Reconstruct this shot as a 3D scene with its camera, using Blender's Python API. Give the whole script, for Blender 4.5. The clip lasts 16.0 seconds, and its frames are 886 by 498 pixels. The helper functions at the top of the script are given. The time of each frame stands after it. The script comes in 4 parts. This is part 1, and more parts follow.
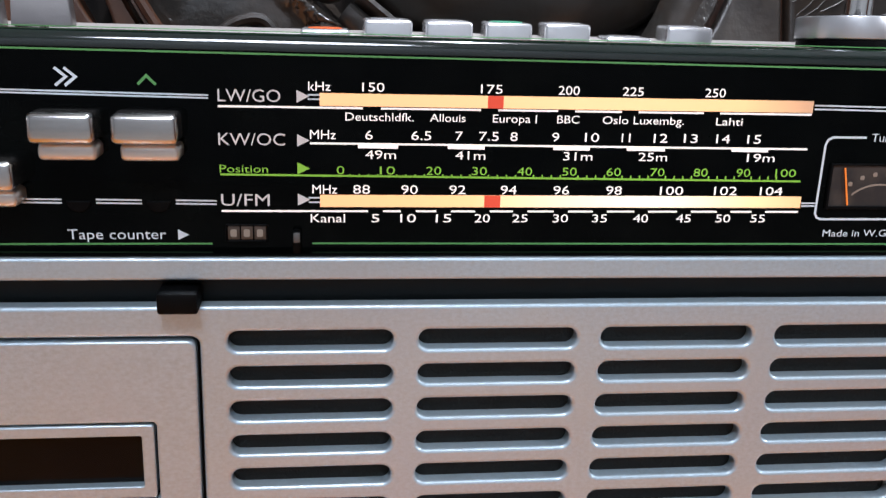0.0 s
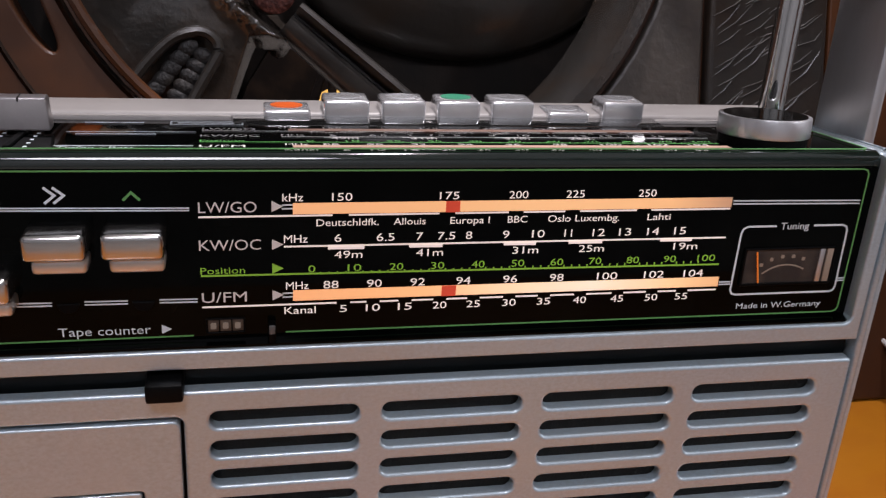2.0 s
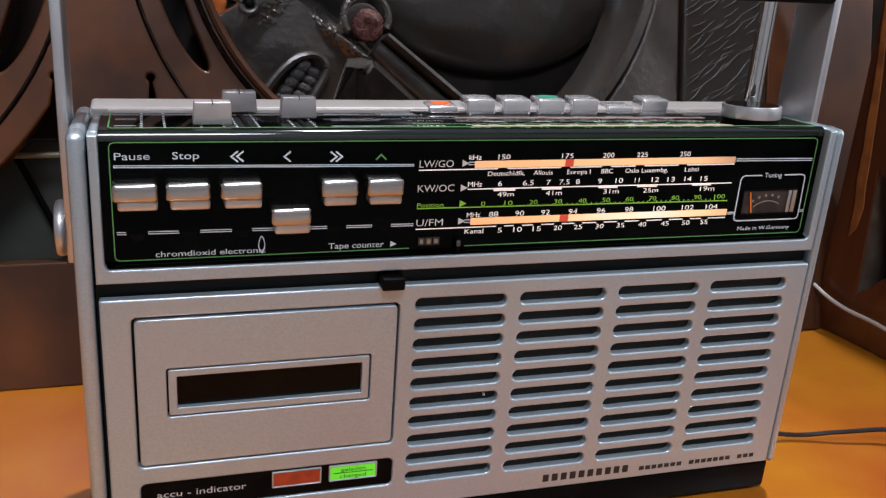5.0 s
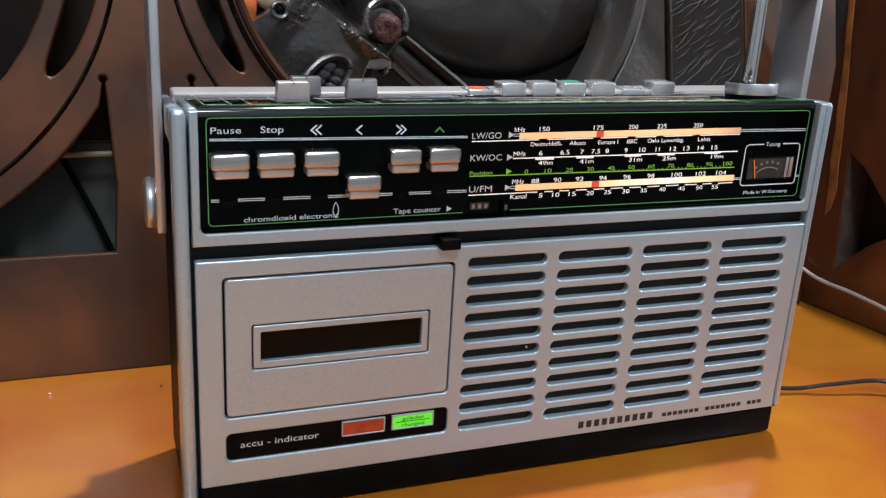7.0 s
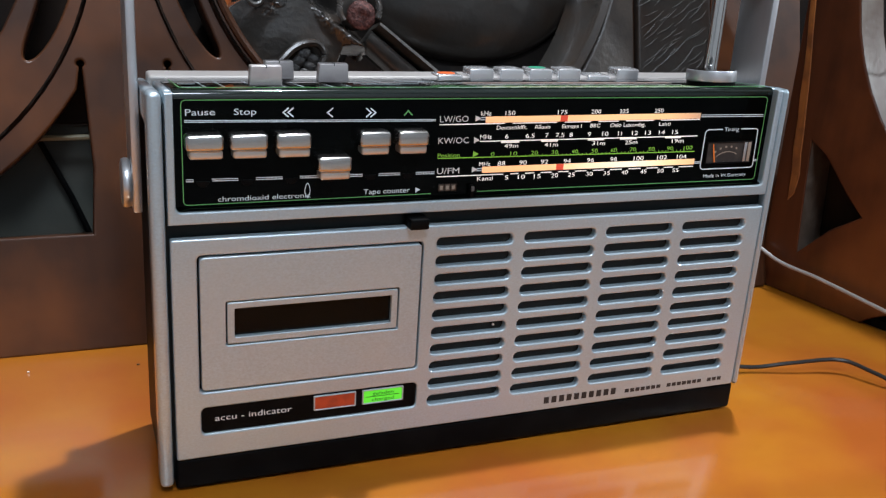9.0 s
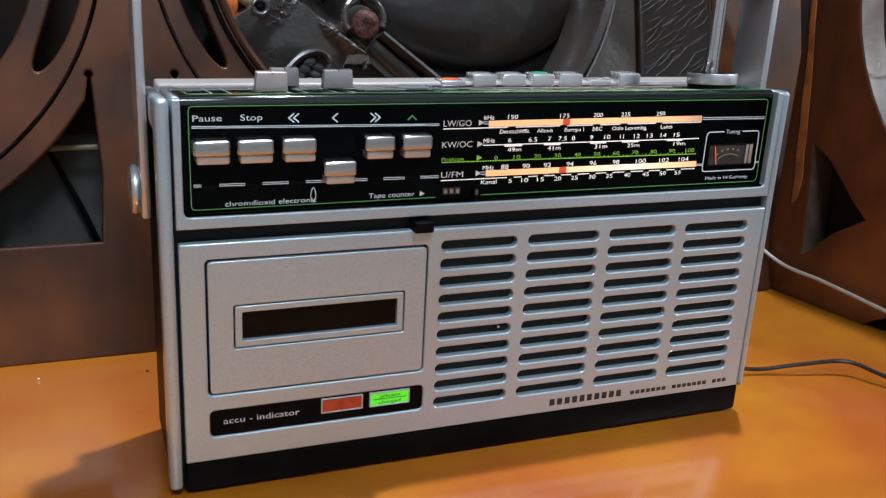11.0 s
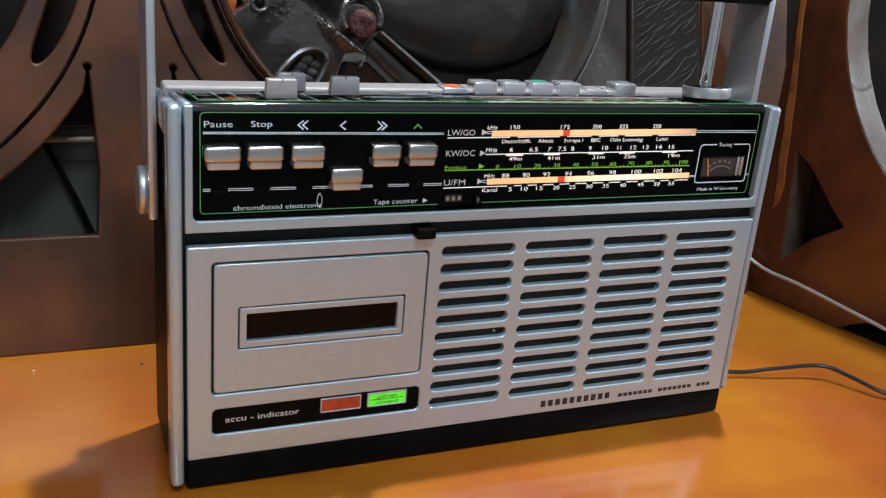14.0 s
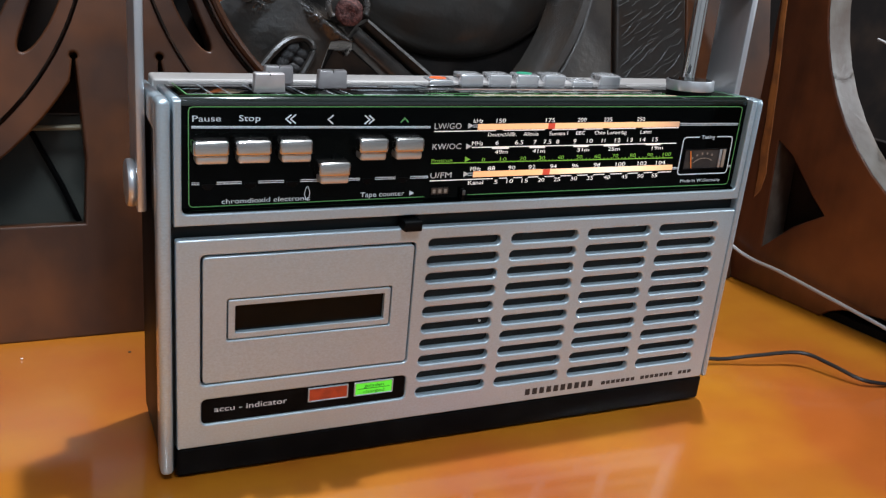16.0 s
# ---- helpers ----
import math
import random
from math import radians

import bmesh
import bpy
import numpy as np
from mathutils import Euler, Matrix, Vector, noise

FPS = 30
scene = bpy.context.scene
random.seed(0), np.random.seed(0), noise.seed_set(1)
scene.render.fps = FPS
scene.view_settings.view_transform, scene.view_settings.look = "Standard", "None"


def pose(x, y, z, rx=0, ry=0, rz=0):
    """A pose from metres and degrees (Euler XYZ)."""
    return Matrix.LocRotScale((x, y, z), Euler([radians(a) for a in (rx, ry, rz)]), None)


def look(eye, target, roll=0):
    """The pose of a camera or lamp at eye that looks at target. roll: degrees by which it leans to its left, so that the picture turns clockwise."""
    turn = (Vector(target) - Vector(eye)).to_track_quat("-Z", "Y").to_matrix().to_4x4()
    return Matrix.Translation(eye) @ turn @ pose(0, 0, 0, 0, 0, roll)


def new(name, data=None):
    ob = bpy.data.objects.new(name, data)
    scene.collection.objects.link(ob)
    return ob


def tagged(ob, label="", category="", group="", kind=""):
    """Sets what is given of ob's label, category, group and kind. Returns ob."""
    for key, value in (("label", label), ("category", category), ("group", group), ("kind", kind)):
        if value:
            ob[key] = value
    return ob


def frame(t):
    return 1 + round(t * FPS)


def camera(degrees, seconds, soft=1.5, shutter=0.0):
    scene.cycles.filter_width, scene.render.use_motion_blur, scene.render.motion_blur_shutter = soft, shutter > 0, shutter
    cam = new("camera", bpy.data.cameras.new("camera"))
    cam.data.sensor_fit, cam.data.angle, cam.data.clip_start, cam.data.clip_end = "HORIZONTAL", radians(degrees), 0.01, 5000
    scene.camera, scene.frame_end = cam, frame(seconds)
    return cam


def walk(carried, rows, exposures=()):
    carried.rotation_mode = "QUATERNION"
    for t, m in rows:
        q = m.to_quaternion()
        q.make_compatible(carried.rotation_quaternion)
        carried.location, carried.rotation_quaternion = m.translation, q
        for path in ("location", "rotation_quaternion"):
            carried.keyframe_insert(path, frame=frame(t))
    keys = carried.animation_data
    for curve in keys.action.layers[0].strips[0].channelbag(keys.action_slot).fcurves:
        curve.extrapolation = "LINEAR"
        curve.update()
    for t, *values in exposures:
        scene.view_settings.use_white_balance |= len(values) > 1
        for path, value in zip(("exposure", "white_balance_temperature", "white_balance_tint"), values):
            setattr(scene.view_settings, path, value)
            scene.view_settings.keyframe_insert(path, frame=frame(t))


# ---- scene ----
cam = camera(50.08, 16.0, soft=1.3, shutter=0.2)
PATH = [
    (0, (-0.01062, -0.23938, 0.22015), (0.23177, 1.66377, -0.34487), 2.03),
    (0.5, (-0.01679, -0.23659, 0.23603), (0.25524, 1.66305, -0.32733), 2.78),
    (1, (-0.02114, -0.23667, 0.25289), (0.29294, 1.63913, -0.36578), 3.19),
    (1.5, (-0.0281, -0.23744, 0.26562), (0.32823, 1.59373, -0.45538), 3.34),
    (2, (-0.02648, -0.24489, 0.27837), (0.38798, 1.561, -0.47462), 3.70),
    (2.5, (-0.04477, -0.25452, 0.29392), (0.40247, 1.52102, -0.51072), 4.15),
    (3, (-0.06013, -0.27875, 0.29954), (0.38567, 1.50175, -0.49485), 3.86),
    (3.5, (-0.08195, -0.30635, 0.30247), (0.38347, 1.4772, -0.47363), 3.57),
    (4, (-0.09861, -0.3381, 0.29966), (0.35636, 1.47188, -0.41936), 3.23),
    (4.2, (-0.1092, -0.34651, 0.3), (0.36495, 1.45897, -0.41793), 3.48),
    (6.3, (-0.19668, -0.41133, 0.28768), (0.49155, 1.34977, -0.36414), 3.62),
    (6.5, (-0.20156, -0.41394, 0.28547), (0.47765, 1.35291, -0.36023), 3.27),
    (7, (-0.21377, -0.4163, 0.28176), (0.47504, 1.35088, -0.35275), 3.27),
    (7.5, (-0.21904, -0.4274, 0.28553), (0.47512, 1.33822, -0.3475), 3.02),
    (8, (-0.21722, -0.43553, 0.28297), (0.48613, 1.32249, -0.36099), 2.84),
    (8.5, (-0.21742, -0.43517, 0.28161), (0.50593, 1.31204, -0.36957), 3.30),
    (9, (-0.21414, -0.43439, 0.28213), (0.51211, 1.3115, -0.36935), 3.78),
    (11.5, (-0.2155, -0.44344, 0.27657), (0.49954, 1.31977, -0.33972), 2.92),
    (12, (-0.21458, -0.445, 0.27307), (0.51034, 1.31733, -0.33412), 2.58),
    (12.5, (-0.21717, -0.44198, 0.27357), (0.51833, 1.31687, -0.33098), 2.46),
    (13, (-0.22167, -0.44215, 0.27807), (0.53345, 1.30283, -0.34229), 3.27),
    (13.5, (-0.22767, -0.43887, 0.28634), (0.5409, 1.28913, -0.36429), 4.01),
    (14, (-0.23444, -0.43982, 0.29409), (0.5389, 1.28216, -0.36678), 5.07),
    (14.5, (-0.23854, -0.44506, 0.29887), (0.53806, 1.26498, -0.38861), 5.31),
    (15, (-0.23714, -0.44791, 0.30571), (0.55515, 1.2518, -0.38946), 5.51),
    (15.5, (-0.23667, -0.44631, 0.30535), (0.56288, 1.24963, -0.39072), 5.51),
    (16, (-0.23721, -0.44229, 0.30306), (0.56297, 1.2513, -0.39799), 5.56),
]
walk(cam, [(t, look(eye, target, roll)) for t, eye, target, roll in PATH],
     exposures=[(0.0, 0.28, 6350, 15), (0.5, 0.18, 6400, 17), (1.0, -0.03, 6650, 18), (1.5, -0.37, 6900, 22), (2.5, -0.44, 7000, 24), (4.0, -0.36, 6900, 22), (6.5, 0.05, 6450, 13), (8.0, 0.04, 6350, 11), (16.0, 0.02, 6300, 10)])
from mathutils.geometry import delaunay_2d_cdt

# ---- world and lamps ----
TABLE = -0.0045          # height of the bench seat
world = bpy.data.worlds.new("room_air")
world.use_nodes = True
world.node_tree.nodes["Background"].inputs[0].default_value = (0.5, 0.47, 0.45, 1)
world.node_tree.nodes["Background"].inputs[1].default_value = 0.02
scene.world = world


def ceiling_lamp(name, at, size, watts, colour):
    lamp = bpy.data.lights.new(name, "AREA")
    lamp.shape, lamp.size, lamp.energy, lamp.color = "DISK", size, watts, colour
    ob = new(name, lamp)
    ob.matrix_world = pose(*at)
    return ob


ceiling_lamp("ceiling_lamp", (0.385, 0.33, 2.70), 0.09, 90, (0.92, 0.96, 1.0))
ceiling_lamp("ceiling_lamp", (-0.25, -1.9, 2.70), 1.1, 77, (0.81, 0.90, 1.0))

# a cool wall lamp beyond the bench's arm shines through its round hole
side = ceiling_lamp("wall_lamp", (2.78, -1.16, 1.70), 0.14, 50, (0.86, 0.94, 1.0))
side.matrix_world = look((2.78, -1.16, 1.70), (0.20, 0.0, 0.05))

# ---- materials ----


def material(name, colour, rough=0.5, metal=0.0, coat=0.0, shine=0.5, grain=None, spots=None, bump=0.0, bump_scale=300.0, emit=None, emit_power=0.0, rough_vary=0.0):
    """A surface with a stretched grain and wider stains. grain: (second colour, scale xyz, amount); spots: (third colour, scale, amount)."""
    m = bpy.data.materials.new(name)
    m.use_nodes = True
    n, l = m.node_tree.nodes, m.node_tree.links
    b = n["Principled BSDF"]
    b.inputs["Base Color"].default_value = (*colour, 1)
    b.inputs["Roughness"].default_value = rough
    b.inputs["Metallic"].default_value = metal
    b.inputs["Specular IOR Level"].default_value = shine
    b.inputs["Coat Weight"].default_value = coat
    b.inputs["Coat Roughness"].default_value = 0.12
    co = n.new("ShaderNodeTexCoord")
    last = None
    if grain:
        mp = n.new("ShaderNodeMapping")
        mp.inputs["Scale"].default_value = grain[1]
        l.new(co.outputs["Object"], mp.inputs["Vector"])
        no = n.new("ShaderNodeTexNoise")
        no.inputs["Scale"].default_value, no.inputs["Detail"].default_value, no.inputs["Roughness"].default_value = 1.0, 6.0, 0.6
        l.new(mp.outputs[0], no.inputs["Vector"])
        ramp = n.new("ShaderNodeMapRange")
        ramp.inputs[1].default_value, ramp.inputs[2].default_value = 0.35, 0.68
        ramp.inputs[4].default_value = grain[2]
        l.new(no.outputs[0], ramp.inputs[0])
        mix = n.new("ShaderNodeMix")
        mix.data_type = "RGBA"
        mix.inputs[6].default_value, mix.inputs[7].default_value = (*colour, 1), (*grain[0], 1)
        l.new(ramp.outputs[0], mix.inputs[0])
        last = mix.outputs[2]
    if spots:
        no = n.new("ShaderNodeTexNoise")
        no.inputs["Scale"].default_value, no.inputs["Detail"].default_value = spots[1], 4.0
        l.new(co.outputs["Object"], no.inputs["Vector"])
        ramp = n.new("ShaderNodeMapRange")
        ramp.inputs[1].default_value, ramp.inputs[2].default_value = 0.45, 0.65
        ramp.inputs[4].default_value = spots[2]
        l.new(no.outputs[0], ramp.inputs[0])
        mix = n.new("ShaderNodeMix")
        mix.data_type = "RGBA"
        mix.inputs[6].default_value, mix.inputs[7].default_value = (*colour, 1), (*spots[0], 1)
        if last:
            l.new(last, mix.inputs[6])
        l.new(ramp.outputs[0], mix.inputs[0])
        last = mix.outputs[2]
    if last:
        l.new(last, b.inputs["Base Color"])
    if rough_vary:
        no = n.new("ShaderNodeTexNoise")
        no.inputs["Scale"].default_value, no.inputs["Detail"].default_value = 35.0, 5.0
        l.new(co.outputs["Object"], no.inputs["Vector"])
        ramp = n.new("ShaderNodeMapRange")
        ramp.inputs[3].default_value, ramp.inputs[4].default_value = rough - rough_vary, rough + rough_vary
        l.new(no.outputs[0], ramp.inputs[0])
        l.new(ramp.outputs[0], b.inputs["Roughness"])
    if bump:
        no = n.new("ShaderNodeTexNoise")
        no.inputs["Scale"].default_value, no.inputs["Detail"].default_value = bump_scale, 4.0
        l.new(co.outputs["Object"], no.inputs["Vector"])
        bp = n.new("ShaderNodeBump")
        bp.inputs["Strength"].default_value, bp.inputs["Distance"].default_value = bump, 0.001
        l.new(no.outputs[0], bp.inputs["Height"])
        l.new(bp.outputs[0], b.inputs["Normal"])
    if emit:
        b.inputs["Emission Color"].default_value = (*emit, 1)
        b.inputs["Emission Strength"].default_value = emit_power
    return m


SILVER = material("silver_paint", (0.475, 0.594, 0.668), 0.44, 0.60, coat=1.0, grain=((0.395, 0.475, 0.515), (700, 1100, 1100), 0.8), spots=((0.48, 0.55, 0.58), 25, 0.5), bump=0.10, bump_scale=1800, rough_vary=0.05)
SILVER.node_tree.nodes["Principled BSDF"].inputs["Coat Roughness"].default_value = 0.14
SILVER.node_tree.nodes["Principled BSDF"].inputs["Coat IOR"].default_value = 1.9
CHROME = material("satin_chrome", (0.60, 0.58, 0.56), 0.20, 1.0, grain=((0.52, 0.50, 0.48), (60, 900, 900), 0.5), rough_vary=0.05)
BUTTON = material("bright_silver_plastic", (0.88, 0.88, 0.89), 0.20, 0.72, coat=0.8, spots=((0.80, 0.80, 0.81), 80, 0.5), rough_vary=0.05)
SLIDER = material("pinkish_grey_plastic", (0.56, 0.52, 0.515), 0.32, 0.35, coat=0.3, spots=((0.41, 0.38, 0.38), 90, 0.5), bump=0.05, bump_scale=1500)
PALE_BACK = material("pale_warm_grey_paint", (0.33, 0.31, 0.295), 0.45, 0.1, spots=((0.28, 0.26, 0.25), 40, 0.6), bump=0.05, bump_scale=1500, rough_vary=0.06)
PALE_EDGE = material("pale_clear_plastic", (0.44, 0.41, 0.39), 0.3, coat=0.5, spots=((0.37, 0.34, 0.32), 70, 0.7), rough_vary=0.08)
BRIGHT = material("polished_chrome", (0.80, 0.79, 0.77), 0.08, 1.0, rough_vary=0.03)
ALU = material("satin_aluminium", (0.66, 0.67, 0.69), 0.36, 0.85, grain=((0.57, 0.58, 0.60), (200, 200, 40), 0.4), rough_vary=0.05)
PLASTIC = material("black_plastic", (0.0014, 0.0016, 0.0019), 0.45, shine=0.07, spots=((0.005, 0.005, 0.005), 60, 0.5), bump=0.1, bump_scale=900)
GLOSS = material("glossy_black_acrylic", (0.0006, 0.0009, 0.0009), 0.05, shine=0.07, spots=((0.003, 0.0035, 0.003), 40, 0.5))
BAND = material("dark_grey_groove", (0.004, 0.007, 0.008), 0.5, shine=0.2, spots=((0.007, 0.009, 0.009), 50, 0.6))
VOID = material("black_cloth_behind_slots", (0.026, 0.027, 0.026), 0.8, shine=0.1, bump=0.5, bump_scale=1200)
GREY_PRINT = material("grey_print", (0.70, 0.76, 0.80), 0.5)
WHITE_PRINT = material("white_print", (0.75, 0.72, 0.70), 0.5)
LIT_PRINT = material("lit_white_print", (0.8, 0.76, 0.72), 0.5, emit=(1.0, 0.90, 0.82), emit_power=0.45)
GREEN_LINE = material("green_print", (0.10, 0.42, 0.10), 0.5)
GREEN_LIT = material("lit_green_print", (0.22, 0.5, 0.05), 0.5, emit=(0.30, 0.60, 0.06), emit_power=0.16)
GREEN_EDGE = material("edge_lit_green", (0.08, 0.26, 0.09), 0.5, emit=(0.20, 0.52, 0.10), emit_power=0.09)
BLACK_PRINT = material("black_print", (0.015, 0.014, 0.014), 0.5)
DARK_GREEN = material("dark_green_print", (0.01, 0.12, 0.01), 0.5)
RED_LENS = material("red_lens", (0.42, 0.050, 0.014), 0.35, spots=((0.22, 0.028, 0.012), 160, 0.7), emit=(0.5, 0.05, 0.015), emit_power=0.10)
GREEN_LENS = material("green_lens", (0.12, 0.6, 0.03), 0.35, emit=(0.10, 0.85, 0.04), emit_power=0.5)
RED_POINTER = material("red_pointer", (0.6, 0.05, 0.02), 0.5, emit=(0.75, 0.11, 0.06), emit_power=0.38)
ORANGE_CAP = material("orange_cap", (0.75, 0.12, 0.02), 0.35)
TEAL_CAP = material("green_cap", (0.03, 0.28, 0.16), 0.35)
NEEDLE = material("orange_needle", (0.8, 0.22, 0.03), 0.5, emit=(0.9, 0.22, 0.04), emit_power=0.3)
DIAL = material("meter_dial", (0.018, 0.015, 0.014), 0.5, spots=((0.06, 0.045, 0.035), 150, 0.6))
CREAM = material("meter_cream", (0.28, 0.22, 0.17), 0.5)
COUNTER = material("counter_drums", (0.10, 0.07, 0.05), 0.5, grain=((0.03, 0.02, 0.015), (900, 10, 10), 0.9))
SEAT = material("varnished_seat_wood", (0.44, 0.158, 0.008), 0.45, coat=1.0, shine=0.3, grain=((0.37, 0.115, 0.007), (4, 22, 22), 0.6), spots=((0.33, 0.068, 0.009), 5.5, 0.85), bump=0.03, bump_scale=40, rough_vary=0.08)
SEAT.node_tree.nodes["Principled BSDF"].inputs["Coat Roughness"].default_value = 0.12
SEAT.node_tree.nodes["Principled BSDF"].inputs["Coat IOR"].default_value = 1.6
WOOD = material("dark_carved_wood", (0.050, 0.0180, 0.0068), 0.42, coat=0.22, shine=0.25, grain=((0.026, 0.009, 0.004), (45, 45, 5), 0.7), spots=((0.140, 0.045, 0.012), 8, 0.8), bump=0.12, bump_scale=120, rough_vary=0.10)
WOOD_RED = material("red_brown_arm_wood", (0.088, 0.026, 0.0085), 0.42, coat=0.22, shine=0.25, grain=((0.034, 0.010, 0.004), (45, 45, 5), 0.75), spots=((0.175, 0.053, 0.014), 8, 0.8), bump=0.12, bump_scale=120, rough_vary=0.10)
WOOD_PALE = material("worn_pale_wood_edge", (0.21, 0.185, 0.16), 0.34, coat=0.3, grain=((0.15, 0.115, 0.085), (60, 60, 6), 0.8), spots=((0.10, 0.06, 0.04), 22, 0.8), bump=0.3, bump_scale=150)
ORANGE_HIGHLIGHT = material("orange_highlight_on_wood", (0.36, 0.130, 0.028), 0.4, grain=((0.15, 0.048, 0.013), (110, 110, 9), 0.9), spots=((0.13, 0.045, 0.014), 55, 0.8), bump=0.2, bump_scale=150)
LACQUER = material("black_carved_lacquer", (0.021, 0.018, 0.0155), 0.34, coat=0.30, shine=0.4, spots=((0.022, 0.013, 0.008), 30, 0.7), bump=0.35, bump_scale=160, rough_vary=0.12)
LACQUER_GREY = material("worn_grey_lacquer", (0.050, 0.045, 0.040), 0.36, coat=0.4, spots=((0.020, 0.017, 0.015), 45, 0.8), bump=0.5, bump_scale=200, rough_vary=0.10)
LACQUER_SHINE = material("glossy_grey_black_lacquer", (0.036, 0.033, 0.030), 0.20, coat=1.0, spots=((0.045, 0.030, 0.021), 26, 0.7), bump=0.8, bump_scale=230, rough_vary=0.10)
RED_STONE = material("speckled_red_stud", (0.040, 0.010, 0.008), 0.6, shine=0.3, spots=((0.12, 0.040, 0.032), 420, 0.9), bump=0.8, bump_scale=600)
SCORE = material("dark_scored_wood", (0.010, 0.006, 0.004), 0.7, shine=0.1, spots=((0.04, 0.02, 0.012), 60, 0.7), bump=0.4)
# dark slats, and near-black backings that give openings their unlit depth
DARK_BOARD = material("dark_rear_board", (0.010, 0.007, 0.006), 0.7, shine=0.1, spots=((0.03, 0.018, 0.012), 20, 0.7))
BACKING = material("grey_green_backing", (0.034, 0.037, 0.030), 0.5, shine=0.3, spots=((0.065, 0.060, 0.048), 12, 0.6), bump=0.1)
LANTERN_PAPER = material("yellow_paper", (0.85, 0.52, 0.12), 0.5, spots=((0.75, 0.40, 0.07), 60, 0.6), emit=(0.95, 0.55, 0.14), emit_power=0.6)
BLACK_CORD = material("black_cord_rubber", (0.008, 0.008, 0.009), 0.35, shine=0.35, spots=((0.016, 0.014, 0.012), 200, 0.6))
GREY_CORD = material("grey_cord", (0.33, 0.32, 0.31), 0.5)
PLASTER = material("room_plaster", (0.36, 0.37, 0.38), 0.9, spots=((0.32, 0.33, 0.34), 1.2, 0.6), bump=0.1, bump_scale=40)
CEILING_MAT = material("white_ceiling_paint", (0.74, 0.75, 0.76), 0.9, spots=((0.68, 0.69, 0.70), 1.0, 0.6), bump=0.1, bump_scale=40)
FLOOR_MAT = material("room_floor_tiles", (0.25, 0.23, 0.21), 0.5, spots=((0.19, 0.17, 0.15), 2, 0.7))


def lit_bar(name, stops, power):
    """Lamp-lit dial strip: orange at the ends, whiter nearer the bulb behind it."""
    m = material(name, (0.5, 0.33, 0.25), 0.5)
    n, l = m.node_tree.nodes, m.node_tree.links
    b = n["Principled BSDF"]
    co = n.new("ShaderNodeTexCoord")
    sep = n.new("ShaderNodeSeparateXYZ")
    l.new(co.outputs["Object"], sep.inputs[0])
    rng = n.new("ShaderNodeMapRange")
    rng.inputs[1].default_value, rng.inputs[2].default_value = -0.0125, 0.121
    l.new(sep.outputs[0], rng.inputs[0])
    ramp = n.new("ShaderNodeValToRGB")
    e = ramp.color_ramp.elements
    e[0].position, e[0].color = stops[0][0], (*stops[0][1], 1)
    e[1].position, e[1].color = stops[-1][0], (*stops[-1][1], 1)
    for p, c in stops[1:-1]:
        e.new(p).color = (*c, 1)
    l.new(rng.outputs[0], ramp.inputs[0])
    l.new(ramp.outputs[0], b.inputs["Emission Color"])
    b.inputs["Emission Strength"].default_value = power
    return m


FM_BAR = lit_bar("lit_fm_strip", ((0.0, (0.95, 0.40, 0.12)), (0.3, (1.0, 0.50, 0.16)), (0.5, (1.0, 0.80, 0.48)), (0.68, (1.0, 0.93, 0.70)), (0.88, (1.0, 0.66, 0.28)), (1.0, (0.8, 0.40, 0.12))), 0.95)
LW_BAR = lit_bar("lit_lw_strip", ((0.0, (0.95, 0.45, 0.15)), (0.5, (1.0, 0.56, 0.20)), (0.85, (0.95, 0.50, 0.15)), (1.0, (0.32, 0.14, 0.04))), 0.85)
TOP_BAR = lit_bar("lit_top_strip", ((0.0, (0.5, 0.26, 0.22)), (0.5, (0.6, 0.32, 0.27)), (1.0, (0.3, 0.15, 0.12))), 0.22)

# ---- mesh helpers ----


def part(name, bm, mat, parent=None, label="", smooth=35):
    me = bpy.data.meshes.new(name)
    if smooth:
        for f in bm.faces:
            f.smooth = True
        for e in bm.edges:
            if len(e.link_faces) == 2 and e.calc_face_angle(0) > radians(smooth):
                e.smooth = False
    bm.to_mesh(me)
    bm.free()
    me.materials.append(mat)
    ob = new(name, me)
    ob.parent = parent
    return tagged(ob, label)


def thing(name, label, category, group="", at=(0, 0, 0), kind=""):
    ob = new(name)
    ob.location = at
    ob.empty_display_size = 0.02
    return tagged(ob, label, category, group, kind)


def box(bm, x0, y0, z0, x1, y1, z1, bevel=0.0, seg=2):
    r = bmesh.ops.create_cube(bm, size=1.0, matrix=Matrix.Translation(((x0 + x1) / 2, (y0 + y1) / 2, (z0 + z1) / 2)) @ Matrix.Diagonal((x1 - x0, y1 - y0, z1 - z0, 1)))
    if bevel:
        bmesh.ops.bevel(bm, geom=list({e for v in r["verts"] for e in v.link_edges}), offset=bevel, segments=seg, profile=0.5, affect="EDGES")
    return bm


def boxed(*a, **k):
    return box(bmesh.new(), *a, **k)


def cyl(bm, centre, r, h, axis="Z", seg=32, r2=None, bevel=0.0):
    m = Matrix.Translation(centre) @ {"Z": Matrix(), "Y": Matrix.Rotation(radians(90), 4, "X"), "X": Matrix.Rotation(radians(90), 4, "Y")}[axis]
    r_ = bmesh.ops.create_cone(bm, cap_ends=True, segments=seg, radius1=r, radius2=r if r2 is None else r2, depth=h, matrix=m)
    if bevel:
        es = [e for e in {e for v in r_["verts"] for e in v.link_edges} if any(len(f.verts) > 4 for f in e.link_faces)]
        bmesh.ops.bevel(bm, geom=es, offset=bevel, segments=2, profile=0.5, affect="EDGES")
    return bm


